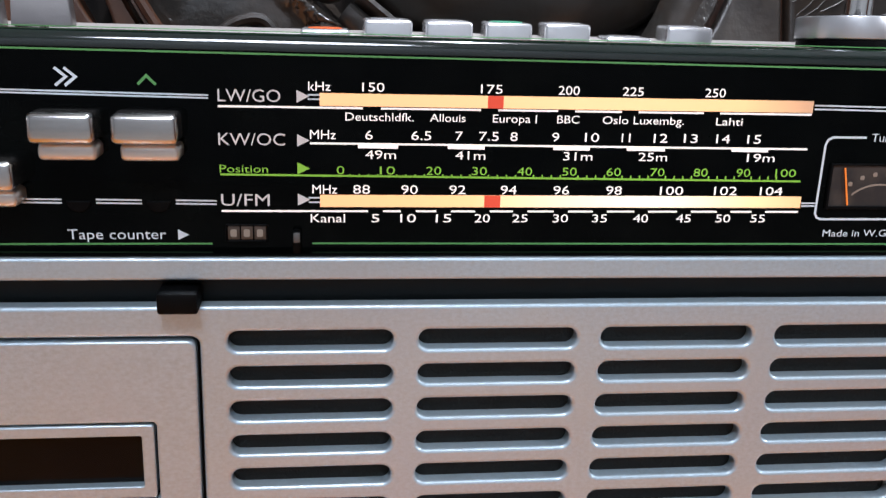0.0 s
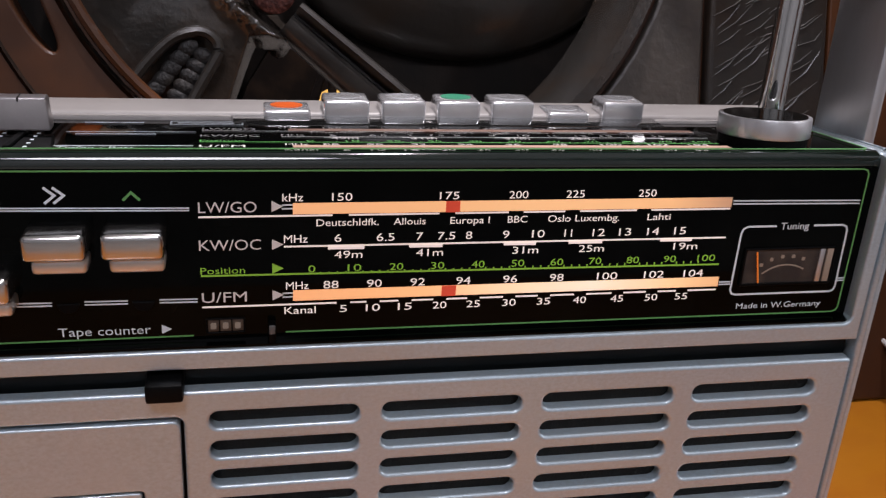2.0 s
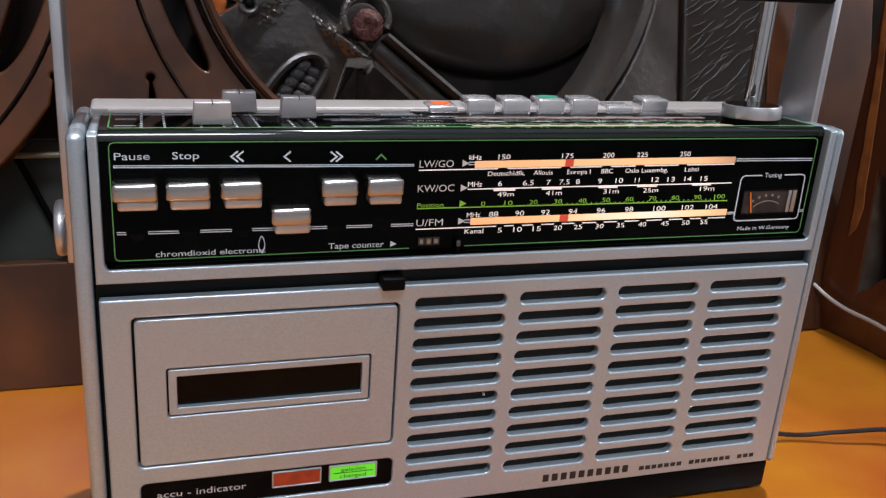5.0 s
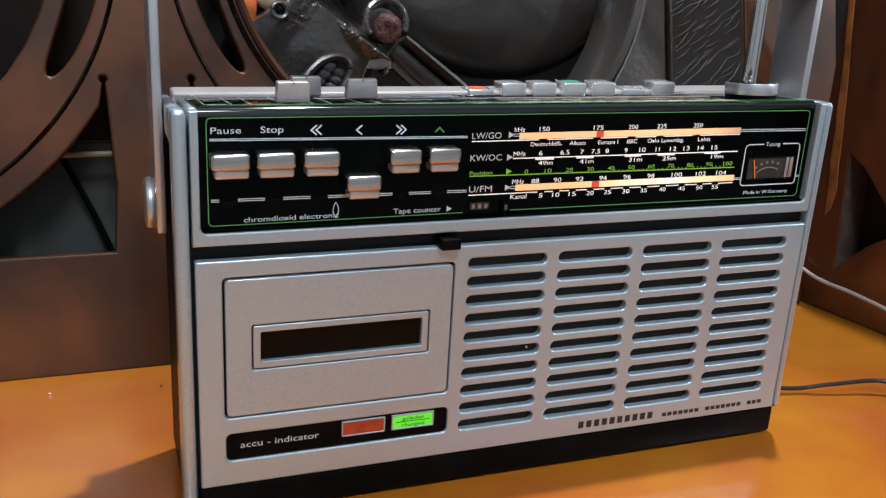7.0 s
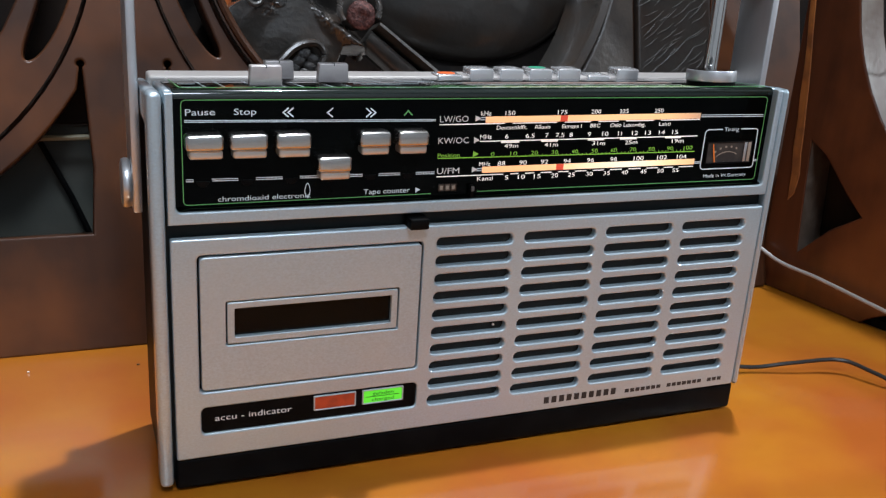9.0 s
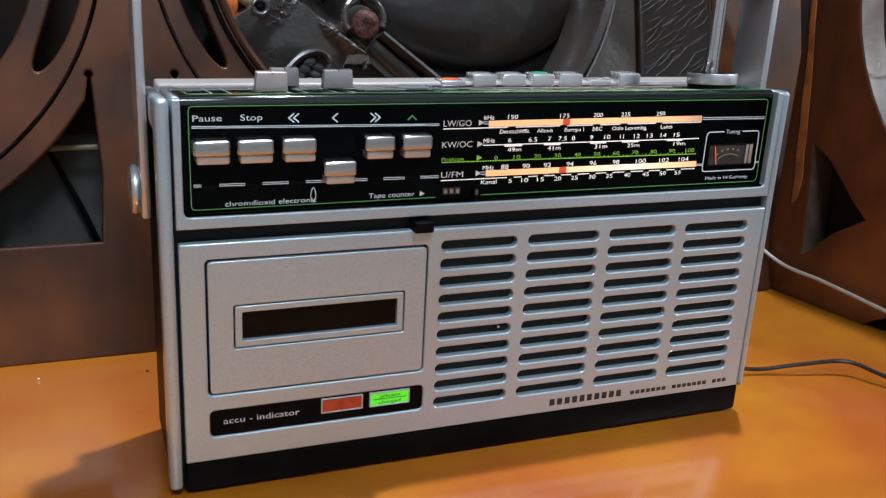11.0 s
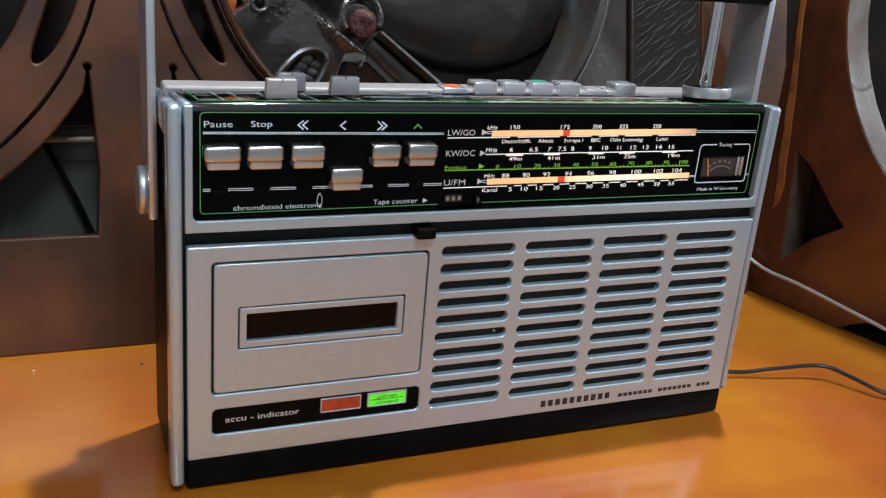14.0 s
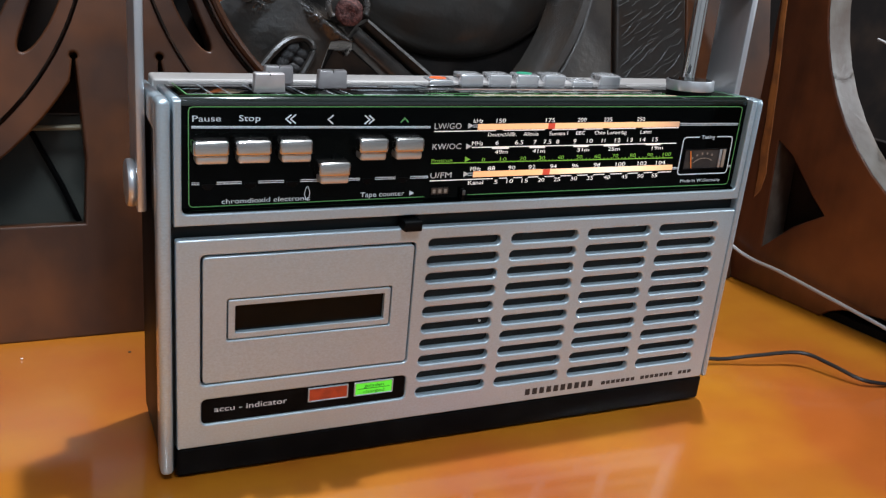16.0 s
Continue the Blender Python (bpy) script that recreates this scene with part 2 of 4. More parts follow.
def rounded(x0, z0, x1, z1, r, n=5):
    pts = []
    for cx, cz, a0 in ((x1 - r, z0 + r, -90), (x1 - r, z1 - r, 0), (x0 + r, z1 - r, 90), (x0 + r, z0 + r, 180)):
        for i in range(n + 1):
            a = radians(a0 + 90 * i / n)
            pts.append((cx + r * math.cos(a), cz + r * math.sin(a)))
    return pts


def area2(p):
    return sum(a[0] * b[1] - b[0] * a[1] for a, b in zip(p, p[1:] + p[:1]))


def grown(p, d):
    """A closed outline moved outwards by d."""
    p = p if area2(p) > 0 else p[::-1]
    out = []
    for a, b, c in zip(p[-1:] + p[:-1], p, p[1:] + p[:1]):
        n1, n2 = Vector((b[1] - a[1], a[0] - b[0])), Vector((c[1] - b[1], b[0] - c[0]))
        n1, n2 = (n1.normalized() if n1.length else n1), (n2.normalized() if n2.length else n2)
        k = n1 + n2
        k = k / max(k.length_squared / 2, 0.6) if k.length else k
        out.append((b[0] + k.x * d, b[1] + k.y * d))
    return out


def inside(m, poly):
    hit = False
    for (x0, y0), (x1, y1) in zip(poly, poly[1:] + poly[:1]):
        if (y0 > m.y) != (y1 > m.y) and m.x < (x1 - x0) * (m.y - y0) / (y1 - y0) + x0:
            hit = not hit
    return hit


def front(a, b, h):
    """Plan of a radio's front: a across, b up, h out towards the viewer."""
    return (a, -h, b)


def plate(outer, holes=(), top=0.0, bottom=-0.003, bevel=0.0006, to=front, back=False):
    """A sheet with a rounded edge and real holes."""
    bm = bmesh.new()
    outer = outer if area2(outer) > 0 else outer[::-1]
    holes = [h if area2(h) > 0 else h[::-1] for h in holes]
    loops = [(grown(outer, -bevel), outer, 1)] + [(grown(h, bevel), h, -1) for h in holes]
    pts, edges, sizes = [], [], []
    for flat, _, _ in loops:
        k = len(pts)
        pts += [Vector(p) for p in flat]
        edges += [(k + i, k + (i + 1) % len(flat)) for i in range(len(flat))]
        sizes.append((k, len(flat)))
    vs, _, fs, _, _, _ = delaunay_2d_cdt(pts, edges, [], 0, 1e-8)
    rim, gone = loops[0][0], [q[0] for q in loops[1:]]
    mids = [(sum((vs[i] for i in f), Vector((0, 0))) / len(f), f) for f in fs]
    fs = [f for m, f in mids if inside(m, rim) and not any(inside(m, q) for q in gone)]
    made = [bm.verts.new(to(v.x, v.y, top)) for v in vs]
    flats = [bm.faces.new([made[i] for i in f]) for f in fs]
    for flat, sharp, sign in loops:
        rings = [[bm.verts.new(to(*p, top)) for p in flat]]
        for k, d in ((0.38, 0.08), (0.71, 0.29), (0.92, 0.62)):
            mid = [(a[0] + (b[0] - a[0]) * k, a[1] + (b[1] - a[1]) * k) for a, b in zip(flat, sharp)]
            rings.append([bm.verts.new(to(*p, top - bevel * d)) for p in mid])
        rings.append([bm.verts.new(to(*p, top - bevel)) for p in sharp])
        rings.append([bm.verts.new(to(*p, bottom)) for p in sharp])
        for a, b in zip(rings, rings[1:]):
            for i in range(len(a)):
                j = (i + 1) % len(a)
                bm.faces.new((a[i], b[i], b[j], a[j]) if sign > 0 else (a[j], b[j], b[i], a[i]))
    if back:
        low = [bm.verts.new(to(v.x, v.y, bottom)) for v in vs]
        for f in fs:
            bm.faces.new([low[i] for i in reversed(f)])
    bmesh.ops.remove_doubles(bm, verts=bm.verts, dist=1e-6)
    bmesh.ops.recalc_face_normals(bm, faces=bm.faces)
    flats = {f for f in flats if f.is_valid}
    for e in bm.edges:
        if len(e.link_faces) == 2 and (e.link_faces[0] in flats) != (e.link_faces[1] in flats):
            e.smooth = False
    return bm


def flat_shape(outlines, h=0.0, to=front, thick=0.00015):
    bm = bmesh.new()
    for p in outlines:
        p = p if area2(p) > 0 else p[::-1]
        a = [bm.verts.new(to(*q, h + thick)) for q in p]
        b = [bm.verts.new(to(*q, h)) for q in p]
        bm.faces.new(a)
        for i in range(len(p)):
            j = (i + 1) % len(p)
            bm.faces.new((a[i], b[i], b[j], a[j]))
    bmesh.ops.remove_doubles(bm, verts=bm.verts, dist=2e-6)
    bmesh.ops.recalc_face_normals(bm, faces=bm.faces)
    return bm


def polyline(pts, w):
    """A printed line with corners, as quads that share their ends."""
    p = [Vector(q) for q in pts]
    rows = []
    for i, q in enumerate(p):
        d1 = (p[i] - p[i - 1]).normalized() if i else (p[1] - p[0]).normalized()
        d2 = (p[i + 1] - p[i]).normalized() if i < len(p) - 1 else d1
        n = Vector((-(d1 + d2).y, (d1 + d2).x))
        n = n / (n.length_squared / 2) * (w / 2)
        rows.append((tuple(q + n), tuple(q - n)))
    return [[a[0], b[0], b[1], a[1]] for a, b in zip(rows, rows[1:])]


def strip(x0, z0, x1, z1, w):
    """A straight printed line as an outline."""
    d = Vector((x1 - x0, z1 - z0)).normalized() * (w / 2)
    n = Vector((-d.y, d.x))
    return [(x0 - n.x, z0 - n.y), (x1 - n.x, z1 - n.y), (x1 + n.x, z1 + n.y), (x0 + n.x, z0 + n.y)]


def ring_line(outline, w):
    """A closed printed line of width w as quads."""
    a, b = grown(outline, w / 2), grown(outline, -w / 2)
    return [[a[i], a[(i + 1) % len(a)], b[(i + 1) % len(a)], b[i]] for i in range(len(a))]


def tube(path, r, seg=10, cap=True):
    bm = bmesh.new()
    rings = []
    pts = [Vector(p) for p in path]
    for i, p in enumerate(pts):
        d = (pts[min(i + 1, len(pts) - 1)] - pts[max(i - 1, 0)]).normalized()
        s = d.cross(Vector((0.1, 0.2, 1))).normalized()
        u = s.cross(d)
        rr = r[i] if isinstance(r, (list, tuple)) else r
        rings.append([bm.verts.new(p + (s * math.cos(k * math.tau / seg) + u * math.sin(k * math.tau / seg)) * rr) for k in range(seg)])
    for a, b in zip(rings, rings[1:]):
        for i in range(seg):
            bm.faces.new((a[i], a[(i + 1) % seg], b[(i + 1) % seg], b[i]))
    if cap:
        bm.faces.new(rings[0][::-1])
        bm.faces.new(rings[-1])
    bmesh.ops.recalc_face_normals(bm, faces=bm.faces)
    return bm


def smooth_path(pts, n=8):
    out = []
    p = [Vector(q) for q in pts]
    for i in range(len(p) - 1):
        a, b, c, d = p[max(i - 1, 0)], p[i], p[i + 1], p[min(i + 2, len(p) - 1)]
        for k in range(n):
            t = k / n
            out.append(0.5 * ((2 * b) + (c - a) * t + (2 * a - 5 * b + 4 * c - d) * t * t + (3 * b - a - 3 * c + d) * t ** 3))
    return out + [p[-1]]


WORDS = {}


def word_mesh(text, width, height):
    """Letters of the built-in font as a mesh, centred, width x height, in the plane of a front."""
    key = (text, width, height)
    if key not in WORDS:
        cu = bpy.data.curves.new("word", "FONT")
        cu.body, cu.size, cu.align_x, cu.resolution_u = text, 1.0, "LEFT", 3
        ob = new("word", cu)
        me = bpy.data.meshes.new_from_object(ob.evaluated_get(bpy.context.evaluated_depsgraph_get()))
        bpy.data.objects.remove(ob)
        bpy.data.curves.remove(cu)
        xs = [v.co.x for v in me.vertices]
        x0, x1 = min(xs), max(xs)
        cap = 0.73 if height > 0 else 0.55
        for v in me.vertices:
            v.co = ((v.co.x - (x0 + x1) / 2) / (x1 - x0) * width, 0, (v.co.y - cap / 2) / cap * abs(height))
        WORDS[key] = me
    return WORDS[key]


def lettering(text, x, z, width, height, mat, parent, y=0.0, to=None, name="lettering"):
    me = word_mesh(text, width, height)
    if not me.materials:
        me.materials.append(mat)
    ob = new(name, me)
    if ob.material_slots[0].material != mat:
        ob.material_slots[0].link = "OBJECT"
        ob.material_slots[0].material = mat
    ob.parent = parent
    ob.matrix_basis = to(x, z) if to else Matrix.Translation((x, y, z))
    return ob

# ---- the room ----


def room():
    for name, a in (("floor", (-3, -3.2, -0.55, 3, 3, -0.45)), ("ceiling", (-3, -3.2, 2.75, 3, 3, 2.85)), ("wall_north", (-3, 3, -0.45, 3, 3.1, 2.75)), ("wall_south", (-3, -3.3, -0.45, 3, -3.2, 2.75)), ("wall_west", (-3.1, -3.2, -0.45, -3, 3, 2.75)), ("wall_east", (3, -3.2, -0.45, 3.1, 3, 2.75))):
        tagged(part(name, boxed(*a), FLOOR_MAT if name == "floor" else CEILING_MAT if name == "ceiling" else PLASTER), {"floor": "brown tiled floor of a dim room"}.get(name, "plain pale plastered surface of a dim room"), name.split("_")[0], kind="structure")


room()

# ---- the carved bench ----
LEAN = radians(15)
BACK = Vector((0, 0.186, TABLE))
UP, OUT = Vector((0, math.sin(LEAN), math.cos(LEAN))), Vector((0, -math.cos(LEAN), math.sin(LEAN)))


def back(u, v, h):
    """Plan of the leaning backrest: u across, v up along it, h out of it, in metres."""
    return BACK + Vector((u, 0, 0)) + UP * (v * 1.02) + OUT * h


def mm(*pts):
    return [(a / 1000, b / 1000) for a, b in pts]


def arc(cx, cz, r, a0, a1, n=24):
    return [(cx + r * math.cos(radians(a0 + (a1 - a0) * i / n)), cz + r * math.sin(radians(a0 + (a1 - a0) * i / n))) for i in range(n + 1)]


def leaf(cx, cz, r, a0, a1, w):
    """A curved leaf-shaped slot that follows a ring."""
    out, inn = [], []
    for i in range(25):
        t = (1 - math.cos(math.pi * i / 24)) / 2
        a = radians(a0 + (a1 - a0) * t)
        k = w * math.sqrt(max(0.0, 1 - (2 * t - 1) ** 6)) * (0.72 + 0.28 * (1 - abs(2 * t - 1))) / 2
        out.append((cx + (r + k) * math.cos(a), cz + (r + k) * math.sin(a)))
        inn.append((cx + (r - k) * math.cos(a), cz + (r - k) * math.sin(a)))
    return out + inn[-2:0:-1]


MED, RIM = (0.035, 0.286), 0.1535     # middle medallion: centre and opening
MED2 = (-0.383, 0.286)


bench = thing("carved_bench", "varnished orange wooden bench with dark carved backrest and pierced arm", "bench", at=(0, 0, TABLE))
bench.location = (0, 0, 0)
part("seat", boxed(-1.1, -0.40, TABLE - 0.03, 0.43, 0.21, TABLE, bevel=0.004), SEAT, bench, "orange varnished wooden seat board")
for i, (x, y) in enumerate(((-1.05, -0.36), (0.36, -0.36), (-1.05, 0.16), (0.36, 0.16))):
    part("leg", boxed(x - 0.03, y - 0.03, -0.45, x + 0.03, y + 0.03, TABLE - 0.03, bevel=0.004), WOOD, bench)


def backrest():
    outline = mm((-1100, 0), (395, 0), (395, 520), (-1100, 520))
    # the opening is cut back on the side where the arched band covers it
    opening = arc(*MED, RIM, 80, 280, 30) + arc(*MED, 0.163, 282, 438, 24)
    opening2 = arc(*MED2, 0.157, 0, 345, 46)
    slots = [leaf(*MED, 0.1745, 168, 212.8, 0.0150), leaf(*MED2, 0.1775, -33.2, 10, 0.0185)]
    for c, s, edge in ((MED2, 1, -0.2005), (MED, -1, -0.1475)):
        ring = [(c[0] + s * 0.2125 * math.cos(radians(a)), c[1] + 0.2125 * math.sin(radians(a))) for a in range(-29, -80, -4)]
        # the cut begins at a drilled hole and widens to a straight foot
        top = edge - s * 0.0012
        drill = arc(top, 0.1868, 0.0024, -68, 248, 11)
        cut = drill if s > 0 else drill[::-1]
        cut += [(min(p[0], top - 0.0012) if s > 0 else max(p[0], top + 0.0012), p[1]) for p in ring if p[1] < 0.18 and p[1] > 0.079]
        cut += [(cut[-1][0], 0.0765), (edge, 0.0765), (edge + s * 0.003, 0.12), (top + s * 0.0012, 0.178)]
        slots.append(cut)
    bm = plate(outline, [opening, opening2] + slots, 0.0, -0.022, 0.0016, to=back, back=True)
    p = part("backrest", bm, WOOD, bench, "dark red-brown pierced wooden backrest board")
    # dark scored rings round the openings
    for c, spans, lines_ in ((MED, (150, 250), ((0.1945, 0.0028), (0.1605, 0.0036))), (MED2, (-70, 30), ((0.1955, 0.0028),))):
        for r, w in lines_:
            o, i = arc(*c, r + w / 2, *spans, 30), arc(*c, r - w / 2, *spans, 30)
            quads = [[o[k], o[k + 1], i[k + 1], i[k]] for k in range(30)]
            part("scored_ring", flat_shape(quads, 0.0002, back, 0.0002), SCORE, p, "black scored line")
    # raised lip of the opening
    part("rim", tube([back(a, b, 0.001) for a, b in arc(*MED, RIM + 0.001, 150, 260, 40)], 0.0028, 8), WOOD, p, "worn dark rim moulding")
    return p


backrest()
part("backing_board", plate(mm((-1100, -20), (-60, -20), (-60, 150), (-1100, 150)), (), -0.055, -0.065, 0.001, to=back), BACKING, bench, "grey-green board behind the cut-outs")
# added backing: its near-black colour stands for the shade inside the slots
part("rear_board", plate(mm((-1100, 151), (-60, 151), (-60, 520), (-1100, 520)), (), -0.050, -0.065, 0.001, to=back), DARK_BOARD, bench, "added near-black board that keeps the leaf slots dark")
part("ledge", tube([back(-0.60, 0.138, -0.03), back(-0.15, 0.141, -0.03)], 0.0020, 8), material("pale_ledge", (0.20, 0.17, 0.10), 0.5), bench, "pale ledge behind the cut-outs")
part("brace", tube([back(-0.231, 0.140, -0.045), back(-0.212, 0.10, -0.045), back(-0.20, 0.07, -0.045)], 0.0022, 6), PLASTIC, bench)

# the dark carved panel inside the middle medallion


def carve(u, v, h):
    """Plan of the carving, which rises to the level of the board."""
    return back(u - 0.0050, v - 0.0007, h + 0.0135)



def dome(cu, cv, ru, rv, hh, h0=-0.03, tilt=0.0, seg=28, rings=9, rough=0.0):
    bm = bmesh.new()
    rows = []
    for j in range(rings + 1):
        a = j / rings * math.pi / 2
        row = []
        for i in range(seg):
            t = i / seg * math.tau
            x, z = ru * math.cos(a) * math.cos(t), rv * math.cos(a) * math.sin(t)
            c, s = math.cos(tilt), math.sin(tilt)
            pu, pv = cu + x * c - z * s, cv + x * s + z * c
            lump = rough * (noise.noise((pu * 55, pv * 55, 1.3)) + 0.5 * noise.noise((pu * 140, pv * 140, 4.1))) if rough else 0.0
            row.append(bm.verts.new(carve(pu, pv, h0 + hh * math.sin(a) + lump)))
            if j == rings:
                break
        rows.append(row)
    for a, b in zip(rows, rows[1:]):
        for i in range(seg):
            if len(b) == 1:
                bm.faces.new((a[i], a[(i + 1) % seg], b[0]))
            else:
                bm.faces.new((a[i], a[(i + 1) % seg], b[(i + 1) % seg], b[i]))
    bmesh.ops.recalc_face_normals(bm, faces=bm.faces)
    return bm


def strap(pts, w, h0, h1, groove=True):
    """A carved strap with two raised edges and a hollow between."""
    prof = [(-0.5, 0.0), (-0.5, 0.25), (-0.46, 0.45), (-0.38, 0.58), (-0.22, 0.66), (-0.02, 0.68), (0.08, 0.62), (0.14, 0.36), (0.20, 0.36), (0.25, 0.85), (0.32, 1.0), (0.42, 0.98), (0.5, 0.7), (0.5, 0.0)] if groove else [(-0.5, 0), (-0.42, 0.6), (-0.2, 0.95), (0.1, 1.0), (0.35, 0.75), (0.5, 0)]
    p = [Vector((*q, 0)) for q in pts]
    bm, rows = bmesh.new(), []
    for i, q in enumerate(p):
        d = (p[min(i + 1, len(p) - 1)] - p[max(i - 1, 0)]).normalized()
        n = Vector((-d.y, d.x, 0))
        ww = w[0] + (w[1] - w[0]) * i / (len(p) - 1)
        rows.append([bm.verts.new(carve(q.x + n.x * a * ww, q.y + n.y * a * ww, h0 + (h1 - h0) * b)) for a, b in prof])
    for a, b in zip(rows, rows[1:]):
        for i in range(len(prof) - 1):
            bm.faces.new((a[i], a[i + 1], b[i + 1], b[i]))
    bm.faces.new(rows[0])
    bm.faces.new(rows[-1][::-1])
    bmesh.ops.recalc_face_normals(bm, faces=bm.faces)
    return bm


# the darkness of the openings under the flank, painted on the panel's ground
DARK_OPENING = material("painted_dark_opening", (0.006, 0.005, 0.0045), 0.7, shine=0.1, spots=((0.012, 0.008, 0.006), 30, 0.7), bump=0.3, bump_scale=160)
gap = mm((-32, 150), (-22, 178), (-10, 197), (4, 200), (22, 186), (46, 166), (58, 150))
carving = part("carved_panel", plate(arc(*MED, RIM + 0.03, 0, 345, 40), [gap], -0.034, -0.044, 0.001, to=back), DARK_OPENING, bench, "carved relief panel, its ground painted near-black as dark openings")


def ease(x):
    x = min(1.0, max(0.0, x))
    return x * x * (3 - 2 * x)


def across(u, v, p, q):
    """Distance from the line p-q, positive on its lower side when p is to the left of q."""
    d = (Vector(q) - Vector(p)).normalized()
    return -(d.x * (v - p[1]) - d.y * (u - p[0]))


def shoulder_height(u, v):
    valley = across(u, v, (-0.0316, 0.2411), (0.0104, 0.2071)) + 0.0015 * noise.noise((u * 60, v * 60, 2.0))
    top_cut = across(u, v, (-0.0975, 0.2315), (-0.0700, 0.2480))
    fold = across(u, v, (-0.0730, 0.2200), (-0.0520, 0.2460))
    low = ease((0.236 - v) / 0.075)
    # below its blunt tip the shoulder ends at a steep edge beside the gap
    edge_u = -0.0120 - 0.35 * (0.195 - v)
    end = max(ease((v - 0.1965) / 0.006), ease((edge_u - u) / 0.007))
    h = -0.040 + end * 0.023 * math.sin(math.pi / 2 * min(1.0, max(0.0, valley / 0.016))) * ease((top_cut + 0.001) / 0.006) * (1 - 0.45 * low)
    h += 0.0055 * ease((-fold + 0.008) / 0.020) * ease((top_cut + 0.001) / 0.006) * (1 - low)
    h -= 0.0035 * ease((0.195 - v) / 0.05) + 0.004 * math.exp(-((u + 0.098) / 0.014) ** 2)
    # worn, chipped lacquer on the two ridges
    ridge = math.exp(-((valley - 0.0145) / 0.0035) ** 2) * ease((v - 0.193) / 0.006) * ease((0.232 - v) / 0.008)
    brow = math.exp(-((fold - 0.0005) / 0.0050) ** 2) * ease((v - 0.216) / 0.012)
    rough = 0.0009 * noise.noise((u * 340, v * 420, 0.7)) + 0.0006 * noise.noise((u * 760, v * 800, 3.1))
    # the long ridge climbs to a blunt tip
    along = (u + 0.040) * 0.777 - (v - 0.2294) * 0.629
    h += 0.0105 * math.exp(-((valley - 0.0135) / 0.0055) ** 2) * min(1.0, max(0.0, along / 0.050)) * ease((0.058 - along) / 0.007)
    h += (1.4 * ridge + 1.5 * brow) * rough + 0.0016 * noise.noise((u * 45, v * 45, 5.0))
    return h


def shoulder():
    bm, n = bmesh.new(), 240
    rows = []
    for j in range(n + 1):
        v = 0.130 + 0.150 * j / n
        rows.append([bm.verts.new(carve(-0.125 + 0.140 * i / n, v, shoulder_height(-0.125 + 0.140 * i / n, v))) for i in range(n + 1)])
    for p, q in zip(rows, rows[1:]):
        for i in range(n):
            bm.faces.new((p[i], p[i + 1], q[i + 1], q[i]))
    # keep what lies within the round opening
    out = [f for f in bm.faces if ((f.calc_center_median() - back(MED[0], MED[1], -0.012)).length > RIM + 0.013)]
    # nothing is left where the relief falls away to the open gap
    out += [f for f in bm.faces if (f.calc_center_median() - BACK).dot(OUT) < -0.0235 ]
    bmesh.ops.delete(bm, geom=list(set(out)), context="FACES")
    bmesh.ops.recalc_face_normals(bm, faces=bm.faces)
    if sum(f.normal.dot(OUT) for f in bm.faces) < 0:
        bmesh.ops.reverse_faces(bm, faces=bm.faces)
    return bm


part("shoulder", shoulder(), LACQUER_SHINE, carving, "glossy grey-black bulging shoulder with worn ridges", smooth=80)
part("flank", dome(0.098, 0.252, 0.094, 0.0585, 0.024, h0=-0.046, tilt=0.03, seg=48, rough=0.0012), LACQUER, carving, "dark brown-black rounded flank")
part("strap", strap(smooth_path([(0.005, 0.2110), (0.022, 0.197), (0.048, 0.176), (0.085, 0.146)]), (0.019, 0.024), -0.034, -0.008), LACQUER_GREY, carving, "raised carved strap with a hollow middle")
part("strap", strap(smooth_path([(-0.022, 0.245), (-0.05, 0.29), (-0.06, 0.34)]), (0.018, 0.016), -0.034, -0.010), LACQUER, carving, "raised carved strap with a hollow middle")
hood = smooth_path([carve(-0.0050 + 0.0150 * math.cos(radians(t)), 0.2268 + 0.0150 * math.sin(radians(t)), -0.011) for t in range(-25, 216, 12)], 2)
part("hood", tube(hood, 0.0026, 8), LACQUER_SHINE, carving, "raised arch round the stud")
part("stud", dome(-0.0050, 0.2250, 0.0125, 0.0125, 0.012, h0=-0.022, rough=0.0015), LACQUER_GREY, carving, "round raised stud")
part("stud_face", dome(-0.0035, 0.2225, 0.0108, 0.0105, 0.0030, h0=-0.0118, rough=0.0030, seg=40, rings=14), RED_STONE, carving, "speckled dull red middle")
ring_path = [carve(-0.0803 + 0.0052 * math.cos(radians(t)), 0.2327 + 0.0050 * math.sin(radians(t)), shoulder_height(-0.0803, 0.2300) + 0.001) for t in range(0, 361, 15)]
part("ring_eye", tube(ring_path, 0.0017, 8, cap=False), LACQUER_GREY, carving, "small carved ring")
part("pupil", dome(-0.0795, 0.2335, 0.0036, 0.0032, 0.0015, h0=shoulder_height(-0.0803, 0.2300)), PLASTIC, carving)
# teardrop pad with a raised border and plaited filling
pad_line = smooth_path([(-0.083, 0.158), (-0.0715, 0.180), (-0.0555, 0.1975), (-0.0430, 0.2030), (-0.0345, 0.2015), (-0.0310, 0.1935), (-0.0395, 0.178), (-0.0500, 0.160)], 6)
pad = part("pad", tube([carve(p.x, p.y, -0.0165) for p in pad_line], 0.0028, 8), LACQUER, carving, "raised teardrop border")
PLAIT = material("dull_black_plait", (0.010, 0.009, 0.009), 0.5, shine=0.3, spots=((0.025, 0.02, 0.017), 90, 0.7), bump=0.8, bump_scale=500)
